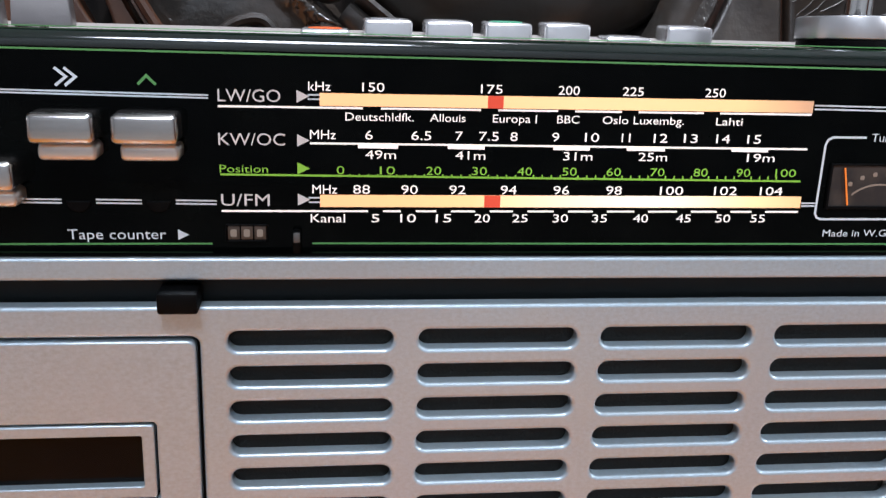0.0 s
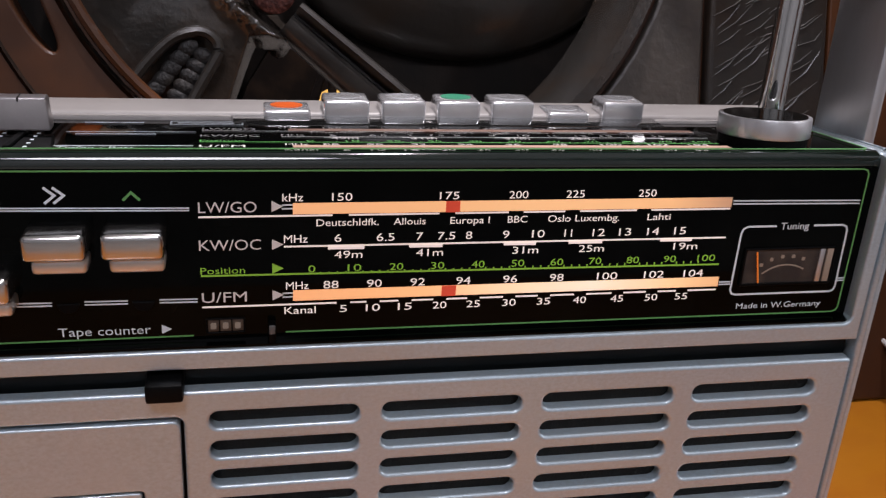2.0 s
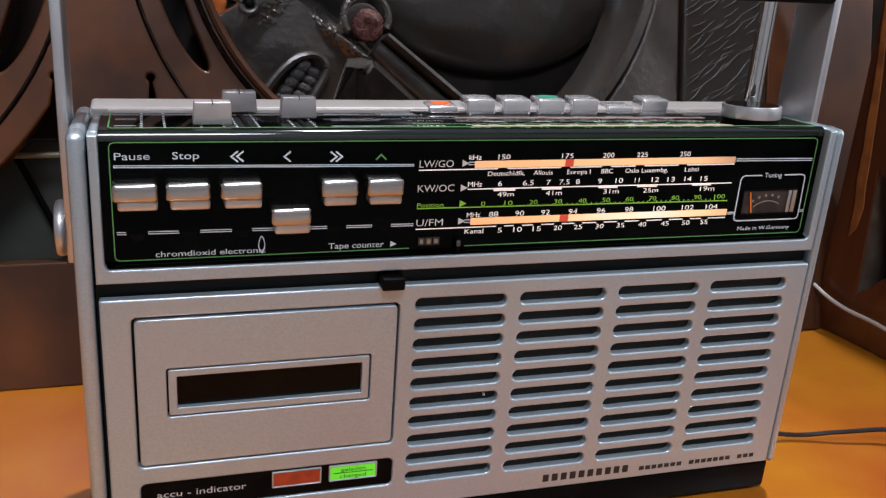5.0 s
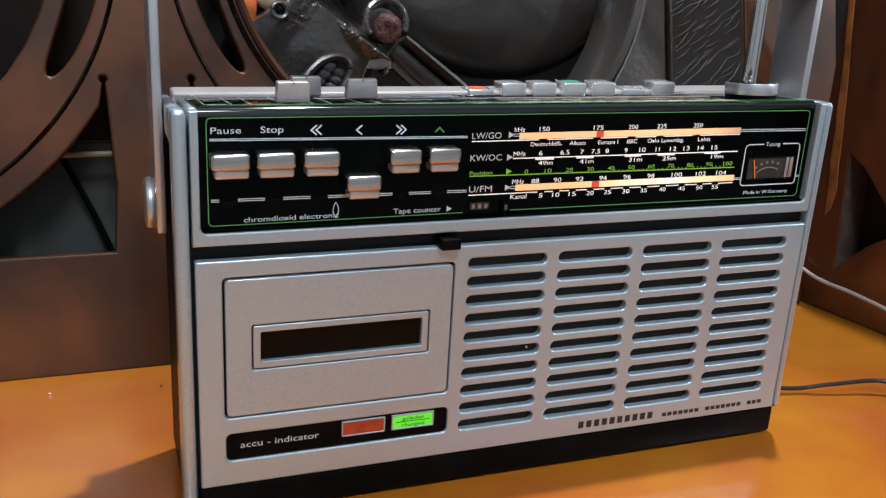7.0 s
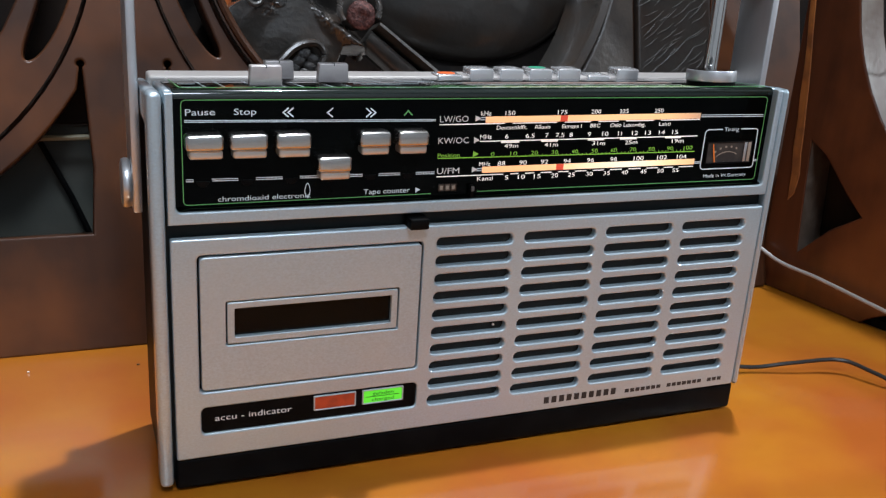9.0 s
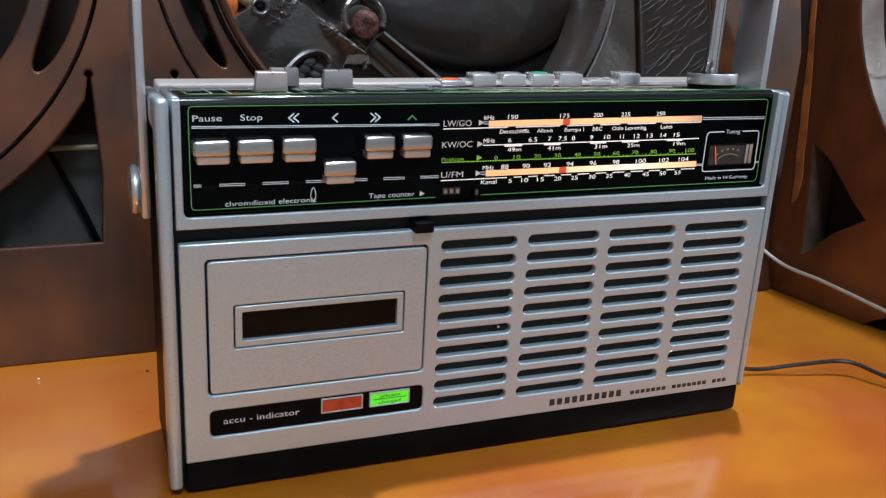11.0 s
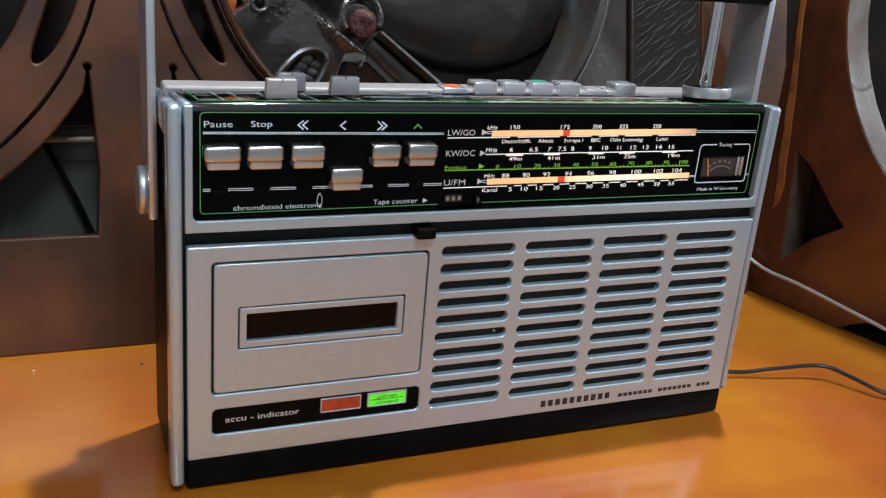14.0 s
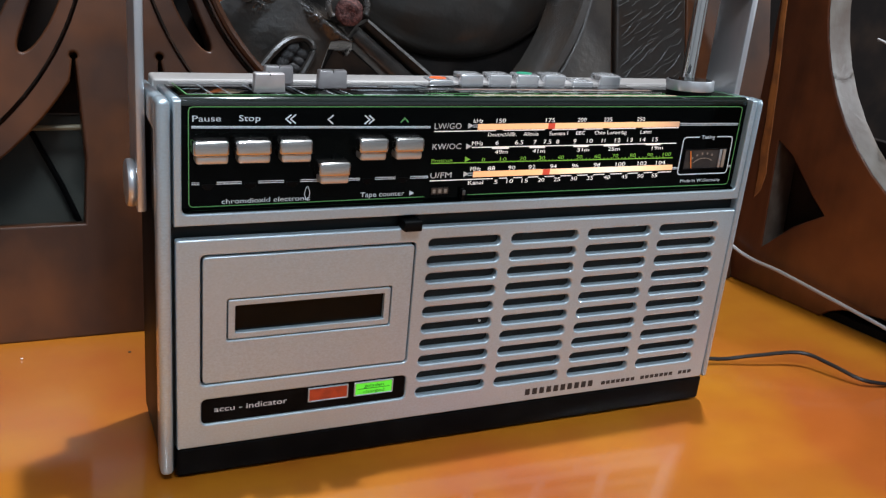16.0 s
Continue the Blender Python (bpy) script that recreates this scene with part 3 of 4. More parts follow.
for i in range(7):
    for j in range(2):
        t = i / 6
        part("plait", dome(-0.0420 - 0.0215 * t + (j - 0.5) * (0.0075 + 0.006 * t), 0.1935 - 0.030 * t - (j - 0.5) * 0.004, 0.0056 + 0.001 * t, 0.0042, 0.0020, h0=-0.0185, tilt=0.6 - j * 1.0, seg=12, rings=4), PLAIT, carving)
DULL_BROWN = material("dull_brown_lacquer", (0.046, 0.038, 0.031), 0.42, coat=0.2, spots=((0.024, 0.020, 0.018), 40, 0.7), bump=0.5, bump_scale=180)
# right side of the medallion: worn arched band and feathered block
part("arched_band", strap([(a, b) for a, b in arc(*MED, 0.1615, -75, 12, 36)], (0.023, 0.025), -0.034, 0.009, False), LACQUER_SHINE, carving, "worn dark arched band with a bright edge")
part("shoulder_plate", plate([(0.222, 0.09), (0.222, 0.33)] + arc(*MED, 0.171, 14, -62, 20), (), 0.003, -0.03, 0.003, to=back), DULL_BROWN, carving, "dull brown plain field")
block = part("feathered_block", plate(mm((223, 60), (296, 60), (296, 400), (223, 400)), (), 0.006, -0.03, 0.004, to=back), LACQUER, bench, "black block carved with slanting feather strokes")
for i in range(26):
    for j in range(4):
        u0, v0 = 0.2265 + j * 0.0150 + random.uniform(-0.004, 0.004), 0.10 + i * 0.0066 + random.uniform(-0.003, 0.003)
        ln, bend = random.uniform(0.012, 0.026), random.uniform(0.35, 1.0)
        part("feather_stroke", tube([back(u0, v0, 0.0058), back(u0 + ln * 0.5, v0 + ln * bend * 0.4, 0.0063), back(min(u0 + ln, 0.292), v0 + ln * bend, 0.0058)], [0.0002, 0.0005, 0.0002], 5), LACQUER, block)
part("corner_board", plate(mm((297, 0), (352, 0), (352, 500), (297, 500)), (), 0.004, -0.02, 0.002, to=back), WOOD, bench, "plain dark board beside the carving")

# a round yellow lantern behind dark slats, far behind the gap under the strap
lantern = thing("paper_lantern", "round glowing yellow paper lantern standing behind dark slats", "lantern")
bm = bmesh.new()
bmesh.ops.create_uvsphere(bm, u_segments=32, v_segments=20, radius=0.057, matrix=Matrix.Translation((0.119, 1.10, -0.086)))
shade = part("shade", bm, LANTERN_PAPER, lantern, "glowing yellow paper shade")
part("stand", cyl(bmesh.new(), (0.119, 1.10, -0.2975), 0.015, 0.305, seg=20), PLASTIC, lantern)
screen = thing("slatted_screen", "dark wooden screen with upright and slanting slats", "screen")
for x0, x1 in ((0.050, 0.100), (0.095, 0.095), (0.122, 0.120), (0.150, 0.158)):
    part("slat", tube([(x0, 1.00, -0.45), (x0, 1.00, -0.10), (x1, 1.00, 0.08)], 0.0062, 8), DARK_BOARD, screen)
part("rail", boxed(-0.05, 0.994, 0.078, 0.27, 1.006, 0.092, bevel=0.001), DARK_BOARD, screen)

cloth = thing("orange_cloth", "crumpled bright orange cloth tucked behind the carved panel", "cloth")
CLOTH = material("orange_cloth", (0.70, 0.16, 0.03), 0.75, spots=((0.80, 0.30, 0.08), 90, 0.8))
CLOTH_PALE = material("cream_cloth", (0.75, 0.60, 0.42), 0.75, spots=((0.80, 0.45, 0.2), 70, 0.7))
part("fold", dome(-0.1005, 0.2440, 0.0090, 0.018, 0.010, h0=-0.037, tilt=0.1, seg=24, rings=8, rough=0.004), CLOTH, cloth)
part("fold", dome(-0.0850, 0.2500, 0.0100, 0.013, 0.009, h0=-0.037, tilt=0.4, seg=24, rings=8, rough=0.004), CLOTH_PALE, cloth, "cream lining of the cloth")

# the arm of the bench, turned a little outwards, with a round hole
ARM0, ARM1 = Vector((0.356, 0.186, TABLE)), Vector((0.389, 0.034, TABLE))
ALONG = (ARM1 - ARM0).normalized()
SIDE = Vector((ALONG.y, -ALONG.x, 0))


def arm(a, b, h):
    return ARM0 + ALONG * a + Vector((0, 0, b)) + SIDE * h


ARM_HOLE = (0.232, 0.283, 0.198)


def arm_board():
    # the foot of the board is cut out in a flat arch
    outline = mm((-10, 0), (92, 0), (100, 7), (111, 13), (127, 17), (150, 20), (180, 21), (210, 20), (233, 17), (249, 13), (260, 7), (268, 0), (600, 0), (600, 560), (-10, 560))
    hole = arc(*ARM_HOLE, 0, 353, 52)
    sp = mm((23.5, 38.5), (49, 66), (75, 84.5), (59, 98.5), (45, 113.5), (33, 126), (17.5, 135))
    bm = plate(outline, [hole, sp], 0.0, -0.03, 0.0015, to=arm, back=True)
    a = part("arm", bm, WOOD_RED, bench, "red-brown pierced wooden arm board with a round hole")
    # the inside of the round hole, worn pale
    rings = []
    m = bmesh.new()
    for h in (-0.0005, -0.015, -0.0295):
        rings.append([m.verts.new(arm(x, y, h)) for x, y in arc(ARM_HOLE[0], ARM_HOLE[1], ARM_HOLE[2] - 0.0005, 0, 353, 52)])
    for p, q in zip(rings, rings[1:]):
        for i in range(len(p)):
            m.faces.new((p[i], p[(i + 1) % len(p)], q[(i + 1) % len(p)], q[i]))
    part("hole_edge", m, WOOD_PALE, a, "worn pale inner edge of the hole")
    # the back wall of the small cut-out, its lit grey painted into the colour
    wall = bmesh.new()
    rows = [[wall.verts.new(arm(x + 0.0004, y, h)) for x, y in mm((23.5, 39.2), (22, 62), (20.5, 86), (19, 110), (17.9, 134))] for h in (-0.0008, -0.015, -0.0295)]
    for p, q in zip(rows, rows[1:]):
        for k in range(len(p) - 1):
            wall.faces.new((p[k], p[k + 1], q[k + 1], q[k]))
    part("cut_edge", wall, material("lit_grey_brown_wood", (0.070, 0.052, 0.040), 0.45, grain=((0.05, 0.035, 0.025), (70, 70, 7), 0.9), spots=((0.12, 0.095, 0.075), 60, 0.7), bump=0.3, bump_scale=150), a, "inner edge of the small cut-out, painted grey as lit")
    # orange highlight on worn varnish along the corner, painted as a thin smear
    smear = mm((6, 80), (11, 88), (13, 104), (10.5, 122), (9.5, 140), (7.5, 160), (6, 178), (3.5, 200), (0.5, 222), (-2.5, 250), (-3.5, 300), (-4, 400), (-9, 400), (-9, 300), (-8.5, 262), (-6, 232), (-3, 210), (-1.5, 188), (-0.5, 166), (1.5, 148), (2, 126), (5, 104))
    part("varnish_highlight", plate(smear, (), 0.0009, 0.0, 0.0005, to=arm), ORANGE_HIGHLIGHT, a, "orange highlight painted on the worn varnish along the corner")
    return a


arm_board()
part("under_rail", plate(mm((88, 0.3), (272, 0.3), (272, 8), (104, 8)), (), -0.004, -0.029, 0.001, to=arm), PLASTIC, bench, "black rail under the arched foot")
part("rail_strip", plate(mm((85, 4), (275, 4), (275, 26), (85, 26)), (), -0.0315, -0.034, 0.0005, to=arm), material("pale_grey_strip", (0.34, 0.38, 0.40), 0.45, spots=((0.22, 0.25, 0.27), 60, 0.7)), bench, "pale grey strip behind the arched foot")
# added backing: near-black for the shade inside the small cut-out
part("arm_backing", plate(mm((14, 36), (112, 36), (112, 150), (14, 150)), (), -0.034, -0.040, 0.001, to=arm), DARK_BOARD, bench, "added near-black board that keeps the arm's small cut-out dark")

# added backdrops that hide the pale walls, so views through the holes stay dark
tagged(part("backdrop_rear", boxed(-1.2, 1.35, -0.45, 0.60, 1.38, 1.0, bevel=0.003), DARK_BOARD), "added dark backdrop behind the bench, in place of the unlit room", "wall", kind="structure")
tagged(part("backdrop_corner", boxed(0.43, 0.45, -0.45, 1.6, 0.48, 1.0, bevel=0.003), DARK_BOARD), "added dark backdrop behind the bench arm, in place of the unlit room", "wall", kind="structure")

# cords on the seat
cord = thing("power_cord", "thin black cord lying loose on the orange seat", "cord")
part("sheath", tube(smooth_path([(0.165, 0.050, 0.012), (0.2196, 0.0435, 0.000), (0.2516, 0.0353, 0.003), (0.2868, 0.0258, 0.006), (0.2997, 0.0071, 0.004), (0.3122, -0.0119, 0.0), (0.3363, -0.0220, -0.0026), (0.37, -0.045, -0.0022), (0.42, -0.05, -0.0022)]), 0.0015, 8), BLACK_CORD, cord)
cord2 = thing("grey_cord", "thin grey cord sagging along the bench arm", "cord")
part("sheath", tube(smooth_path([arm(-0.05, 0.055, 0.012), arm(0.007, 0.030, 0.008), arm(0.051, 0.026, 0.006), arm(0.095, 0.022, 0.006), arm(0.155, 0.016, 0.006), arm(0.25, 0.006, 0.008)]), 0.0016, 8), GREY_CORD, cord2)
cord3 = thing("white_cord", "thin white cord hanging inside the hole of the bench arm", "cord")
part("sheath", tube(smooth_path([arm(0.05, 0.226, -0.06), arm(0.085, 0.222, -0.06), arm(0.11, 0.25, -0.06), arm(0.13, 0.33, -0.06)]), 0.0012, 6), GREY_CORD, cord3)

# ---- the radio cassette recorder ----
RADIO_LABEL = "silver and black radio cassette recorder, orange dial lit, on the bench"
radio = thing("radio_cassette_recorder", RADIO_LABEL, "radio")
DEEP, TALL = 0.078, 0.203     # depth, height of the top's front edge


def top_z(y):
    """The top falls a little towards the back."""
    return 0.2032 - max(0.0, y - 0.008) * 0.092


def sloped(bm):
    for v in bm.verts:
        if v.co.z > 0.19:
            v.co.z -= max(0.0, v.co.y - 0.008) * 0.092
    return bm



shell = part("shell", sloped(boxed(-0.1785, 0.012, 0.0, 0.1755, DEEP, TALL - 0.003, bevel=0.004, seg=3)), PLASTIC, radio, "black plastic rear shell")
part("base", boxed(-0.1722, 0.0012, TABLE + 0.0015, 0.1745, 0.060, 0.0146, bevel=0.0022, seg=3), PLASTIC, radio, "black plastic foot moulding")
for x in (-0.15, 0.15):
    part("foot", cyl(bmesh.new(), (x, 0.02, TABLE + 0.001), 0.006, 0.002, seg=16), PLASTIC, radio)
part("core", boxed(-0.1727, 0.006, 0.001, 0.1727, 0.06, 0.146), BAND, radio)


def cheek(x0, x1, z0=0.0):
    """Rounded silver side strip that turns over the top towards the back."""
    bm = boxed(x0, -0.0005, z0, x1, 0.013, 0.2030, bevel=0.0026, seg=4)
    part("side_strip", bm, SILVER, radio, "rounded silver side strip")
    part("top_edge", sloped(boxed(x0, 0.0110, 0.185, x1, DEEP + 0.001, 0.2030, bevel=0.0026, seg=3)), SILVER, radio, "silver top edge")


cheek(-0.1800, -0.1733), cheek(0.1731, 0.1770, 0.0140)
part("rear_strip", boxed(-0.1735, 0.0604, 0.182, 0.1735, DEEP + 0.001, 0.2003, bevel=0.0016, seg=3), PALE_BACK, radio, "silver strip along the top's back")
part("clear_strip", boxed(-0.166, 0.0566, 0.1960, -0.0290, 0.0602, 0.1996, bevel=0.0007), PALE_EDGE, radio, "pale clear edge strip")
part("button_guard", boxed(-0.0285, 0.0478, 0.1930, 0.1160, 0.0601, 0.19945, bevel=0.0003), material("smoky_clear_plastic", (0.030, 0.030, 0.029), 0.05, shine=1.0, coat=0.6), radio, "smoky clear strip before the buttons")
part("clear_strip", boxed(0.1165, 0.0566, 0.1960, 0.166, 0.0602, 0.1992, bevel=0.0007), PALE_EDGE, radio, "pale clear edge strip")

# silver frame round the control panel
rim = [(-0.1722, 0.1405), (0.1722, 0.1405), (0.1722, 0.2026), (0.1684, 0.2026)]
rim += [(0.1656 + 0.0028 * math.cos(radians(a)), 0.1494 - 0.0028 * math.sin(radians(a))) for a in range(0, 91, 15)]
rim += [(-0.1656 - 0.0028 * math.sin(radians(a)), 0.1494 - 0.0028 * math.cos(radians(a))) for a in range(0, 91, 15)]
rim += [(-0.1684, 0.2026), (-0.1722, 0.2026)]
bm = plate(rim, (), 0.0, -0.0085, 0.0009)
box(bm, -0.1722, 0.0055, 0.1460, -0.1684, 0.0565, 0.2030, bevel=0.0012, seg=3)
box(bm, 0.1684, 0.0055, 0.1460, 0.1722, 0.0565, 0.2030, bevel=0.0012, seg=3)
part("panel_frame", sloped(bm), SILVER, radio, "silver frame round the control panel")

# glossy control panel with a rounded upper front edge
PY = 0.0045     # printed face


def panel_block():
    bm = bmesh.new()
    prof = [(0.0565, 0.1468), (0.0012, 0.1468), (0.0012, 0.1474), (PY, 0.1480)]
    r = 0.0042
    prof += [(PY + r - r * math.cos(radians(a)), 0.2030 - r + r * math.sin(radians(a))) for a in range(0, 91, 10)]
    prof += [(0.0565, top_z(0.0565) - 0.0002)]
    a = [bm.verts.new((-0.1683, y, z)) for y, z in prof]
    b = [bm.verts.new((0.1683, y, z)) for y, z in prof]
    for i in range(len(prof)):
        j = (i + 1) % len(prof)
        bm.faces.new((a[i], a[j], b[j], b[i]))
    bm.faces.new(a)
    bm.faces.new(b[::-1])
    bmesh.ops.remove_doubles(bm, verts=bm.verts, dist=1e-6)
    bmesh.ops.recalc_face_normals(bm, faces=bm.faces)
    return bm


panel = part("control_panel", panel_block(), GLOSS, radio, "glossy black control panel with printed dial", smooth=25)

# clear rounded edge of the panel, catching the lamp
edge = bmesh.new()
er = 0.0036
prof = [(PY - 0.0002 + er - er * math.cos(radians(a)), 0.2033 - er + er * math.sin(radians(a))) for a in range(-8, 99, 7)]
for x in (-0.1682, 0.1682):
    for y, z in prof:
        edge.verts.new((x, y, z))
edge.verts.ensure_lookup_table()
for i in range(len(prof) - 1):
    edge.faces.new((edge.verts[i], edge.verts[i + 1], edge.verts[len(prof) + i + 1], edge.verts[len(prof) + i]))
bmesh.ops.recalc_face_normals(edge, faces=edge.faces)
part("clear_edge", edge, material("green_tinted_acrylic_edge", (0.004, 0.009, 0.007), 0.07, shine=1.0), panel, "clear green-tinted rounded edge", smooth=60)

# lower silver front with the speaker slots
slots = []
for c in range(4):
    for r in range(10):
        x0, z0 = -0.0372 + c * 0.0511, 0.1234 - r * 0.01023
        slots.append(rounded(x0 + 0.0003, z0 - 0.0029, x0 + 0.0444, z0 + 0.0027, 0.0027, 5))
door_gap = rounded(-0.1595, 0.0520, -0.0442, 0.1248, 0.0025)
accu_hole = rounded(-0.1590, 0.0285, -0.0436, 0.0432, 0.0028)
lower = part("speaker_front", plate(rounded(-0.1716, 0.0148, 0.1722, 0.1334, 0.0012), slots + [door_gap, accu_hole], 0.0, -0.0042, 0.0011), SILVER, radio, "silver slotted speaker front")
part("speaker_cloth", boxed(-0.042, 0.0046, 0.024, 0.167, 0.0058, 0.130), VOID, lower, "black cloth behind the slots")
# a glint inside one slot, set in as a tiny white block
part("glint", boxed(0.0005, 0.0026, 0.0715, 0.0017, 0.0041, 0.0727, bevel=0.0003), WHITE_PRINT, lower, "small white fleck painted as a glint in a slot")

# cassette door
win_ring = rounded(-0.1463, 0.0768, -0.0565, 0.1003, 0.0012)
door = part("cassette_door", plate(rounded(-0.1585, 0.0530, -0.0452, 0.1238, 0.0022), [win_ring], 0.0003, -0.0035, 0.0007), SILVER, radio, "silver cassette door")
frame_ = part("window_frame", plate(rounded(-0.1456, 0.0775, -0.0572, 0.0996, 0.001), [rounded(-0.1420, 0.0810, -0.0606, 0.0962, 0.0006)], 0.0002, -0.003, 0.0005), SILVER, door, "silver window frame")
part("window_pane", boxed(-0.1425, 0.0026, 0.0805, -0.0600, 0.0034, 0.0967), material("dark_window", (0.002, 0.0018, 0.0016), 0.12, shine=0.12, spots=((0.006, 0.004, 0.003), 60, 0.6)), frame_, "black cassette window")
part("door_gap", boxed(-0.1600, 0.0036, 0.0515, -0.0437, 0.0046, 0.1253), PLASTIC, door)

# battery indicator strip
accu = part("indicator_strip", boxed(-0.1588, 0.0012, 0.0287, -0.0438, 0.004, 0.0430), PLASTIC, radio, "black battery indicator strip")
lettering("accu - indicator", -0.1325, 0.0362, 0.0395, -0.0026, WHITE_PRINT, accu, 0.0008)
for x0, x1, mat, lab in ((-0.1011, -0.0779, RED_LENS, "dull red indicator lens"), (-0.0744, -0.0511, GREEN_LENS, "bright green lit indicator lens")):
    f = part("lens_frame", plate(rounded(x0, 0.0335, x1, 0.0422, 0.0006), [rounded(x0 + 0.0008, 0.0343, x1 - 0.0008, 0.0414, 0.0004)], -0.0003, -0.0015, 0.0003), SILVER, accu, "thin silver frame")
    part("lens", boxed(x0 + 0.0006, 0.0007, 0.0341, x1 - 0.0006, 0.0014, 0.0416), mat, f, lab)
lettering("geladen", -0.0627, 0.0396, 0.0118, 0.0021, DARK_GREEN, accu, 0.0005)
lettering("charged", -0.0627, 0.0360, 0.0125, 0.0021, DARK_GREEN, accu, 0.0005)
part("rule", flat_shape([strip(-0.0722, 0.0378, -0.0532, 0.0378, 0.0003)], -0.0006), DARK_GREEN, accu)

# maker's and model names, unlettered
for n, x0, x1, z, h, gap in ((10, 0.0358, 0.0862, 0.0212, 0.0042, 0.35), (19, 0.0915, 0.1630, 0.0203, 0.0024, 0.25)):
    w = (x1 - x0) / n
    for i in range(n):
        if n == 19 and i in (7, 15):
            continue
        part("name_bar", flat_shape([[(x0 + i * w + w * gap / 2, z - h / 2), (x0 + (i + 1) * w - w * gap / 2, z - h / 2), (x0 + (i + 1) * w - w * gap / 2, z + h / 2), (x0 + i * w + w * gap / 2, z + h / 2)]], 0.0, thick=0.0001), BLACK_PRINT, lower)

# opening latch in the dark groove
part("latch", boxed(-0.0540, -0.0050, 0.1328, -0.0436, 0.0055, 0.1386, bevel=0.0009), PLASTIC, radio, "black sliding latch")

# cassette keys
KEY_LIP = material("pale_satin_metal", (0.72, 0.67, 0.62), 0.30, 0.75, coat=0.5, grain=((0.62, 0.57, 0.52), (60, 900, 900), 0.5), rough_vary=0.05)
for i, (x0, x1) in enumerate(((-0.1630, -0.1465), (-0.1430, -0.1262), (-0.1218, -0.1056), (-0.1016, -0.0855), (-0.0811, -0.0660), (-0.0617, -0.0463))):
    x0, x1, z = x0 - 0.0009, x1 - 0.0003, -0.0108 if i == 3 else 0.0010
    bm = boxed(x0, -0.0055, 0.1757 + z, x1, 0.0065, 0.1832 + z, bevel=0.0016, seg=5)
    key = part("cassette_key", bm, CHROME, radio, "chrome cassette key")
    part("key_lip", boxed(x0 + 0.0016, -0.0030, 0.1713 + z, x1 - 0.0001, 0.0065, 0.1755 + z, bevel=0.0013, seg=4), KEY_LIP, key)


def face(outlines, mat, name="printed_line"):
    for o in outlines:
        part(name, flat_shape(o if isinstance(o[0][0], tuple) else [o], -PY, thick=0.00012), mat, panel, smooth=0)


TEXT_Y = PY - 0.0002
GW = 0.00045
# green border lines
face([polyline([(-0.0400, 0.1488), (-0.1620, 0.1488), (-0.1633, 0.1492), (-0.1640, 0.1505), (-0.1640, 0.1965), (-0.1634, 0.1980), (-0.1620, 0.1985), (0.1635, 0.1972), (0.1650, 0.1967), (0.1657, 0.1955), (0.1657, 0.1500), (0.1651, 0.1486), (0.1637, 0.1481), (-0.0141, 0.1488)], GW)], GREEN_EDGE, "green_border")
# transport section
lettering("Pause", -0.1555, 0.1930, 0.0134, 0.0031, GREY_PRINT, panel, TEXT_Y)
lettering("Stop", -0.1350, 0.1930, 0.0104, 0.0031, GREY_PRINT, panel, TEXT_Y)


def chevron(x, z, s, up=False, w=0.0007, a=0.0022):
    if up:
        return [polyline([(x - a, z - a * 0.5), (x, z + a * 0.5), (x + a, z - a * 0.5)], w)]
    return [polyline([(x + s * a * 0.6, z + a), (x - s * a * 0.6, z), (x + s * a * 0.6, z - a)], w)]


face(chevron(-0.1158, 0.1922, 1) + chevron(-0.1135, 0.1922, 1), GREY_PRINT, "rewind_mark")
face(chevron(-0.0943, 0.1918, 1), GREY_PRINT, "play_mark")
face(chevron(-0.0750, 0.1915, -1) + chevron(-0.0727, 0.1915, -1), GREY_PRINT, "forward_mark")
face(chevron(-0.0545, 0.1910, 1, up=True), GREEN_EDGE, "eject_mark")
face([strip(-0.1627, 0.1891, -0.0397, 0.1875, 0.0004), strip(-0.1627, 0.1884, -0.0397, 0.1868, 0.0004)], GREY_PRINT)
xs = (-0.1627, -0.1549, -0.1343, -0.1130, -0.0943, -0.0729, -0.0531, -0.0386)
for dz in (0.0, -0.0009):
    face([strip(a + (0.0042 if i else 0), 0.1612 + dz - 0.0009 * i / 7, b - (0.0042 if i < 6 else 0), 0.1612 + dz - 0.0009 * (i + 1) / 7, 0.0004) for i, (a, b) in enumerate(zip(xs, xs[1:]))], GREY_PRINT)
for x in xs[1:-1]:
    part("key_notch", plate(arc(x, 0.1602, 0.0030, 180, 360, 10), (), -PY + 0.0006, -PY, 0.0003), PLASTIC, panel)
lettering("chromdioxid electronic", -0.1258, 0.1512, 0.0448, 0.0026, GREY_PRINT, panel, TEXT_Y)
lettering("Tape counter", -0.0640, 0.1515, 0.0246, 0.0028, GREY_PRINT, panel, TEXT_Y)
part("handle_mark", tube(smooth_path([(-0.1047, PY, 0.1495), (-0.1063, PY, 0.1530), (-0.1050, PY, 0.1572), (-0.1036, PY, 0.1535), (-0.1047, PY, 0.1495)], 5), 0.00022, 5), GREY_PRINT, panel)


def pointer(x, z, mat, a=0.0016):
    return face([[(x - a, z - a), (x + a, z), (x - a, z + a)]], mat, "pointer_mark")


pointer(-0.0473, 0.1512, GREY_PRINT, 0.0014)
# tape counter window and reset button
cw = part("counter_window", plate(rounded(-0.0366, 0.1494, -0.0256, 0.1541, 0.0004), [rounded(-0.0362, 0.1498, -0.0260, 0.1537, 0.0003)], -PY + 0.0006, -PY, 0.0002), PLASTIC, panel)
DIGIT = material("faded_digit", (0.30, 0.26, 0.21), 0.5)
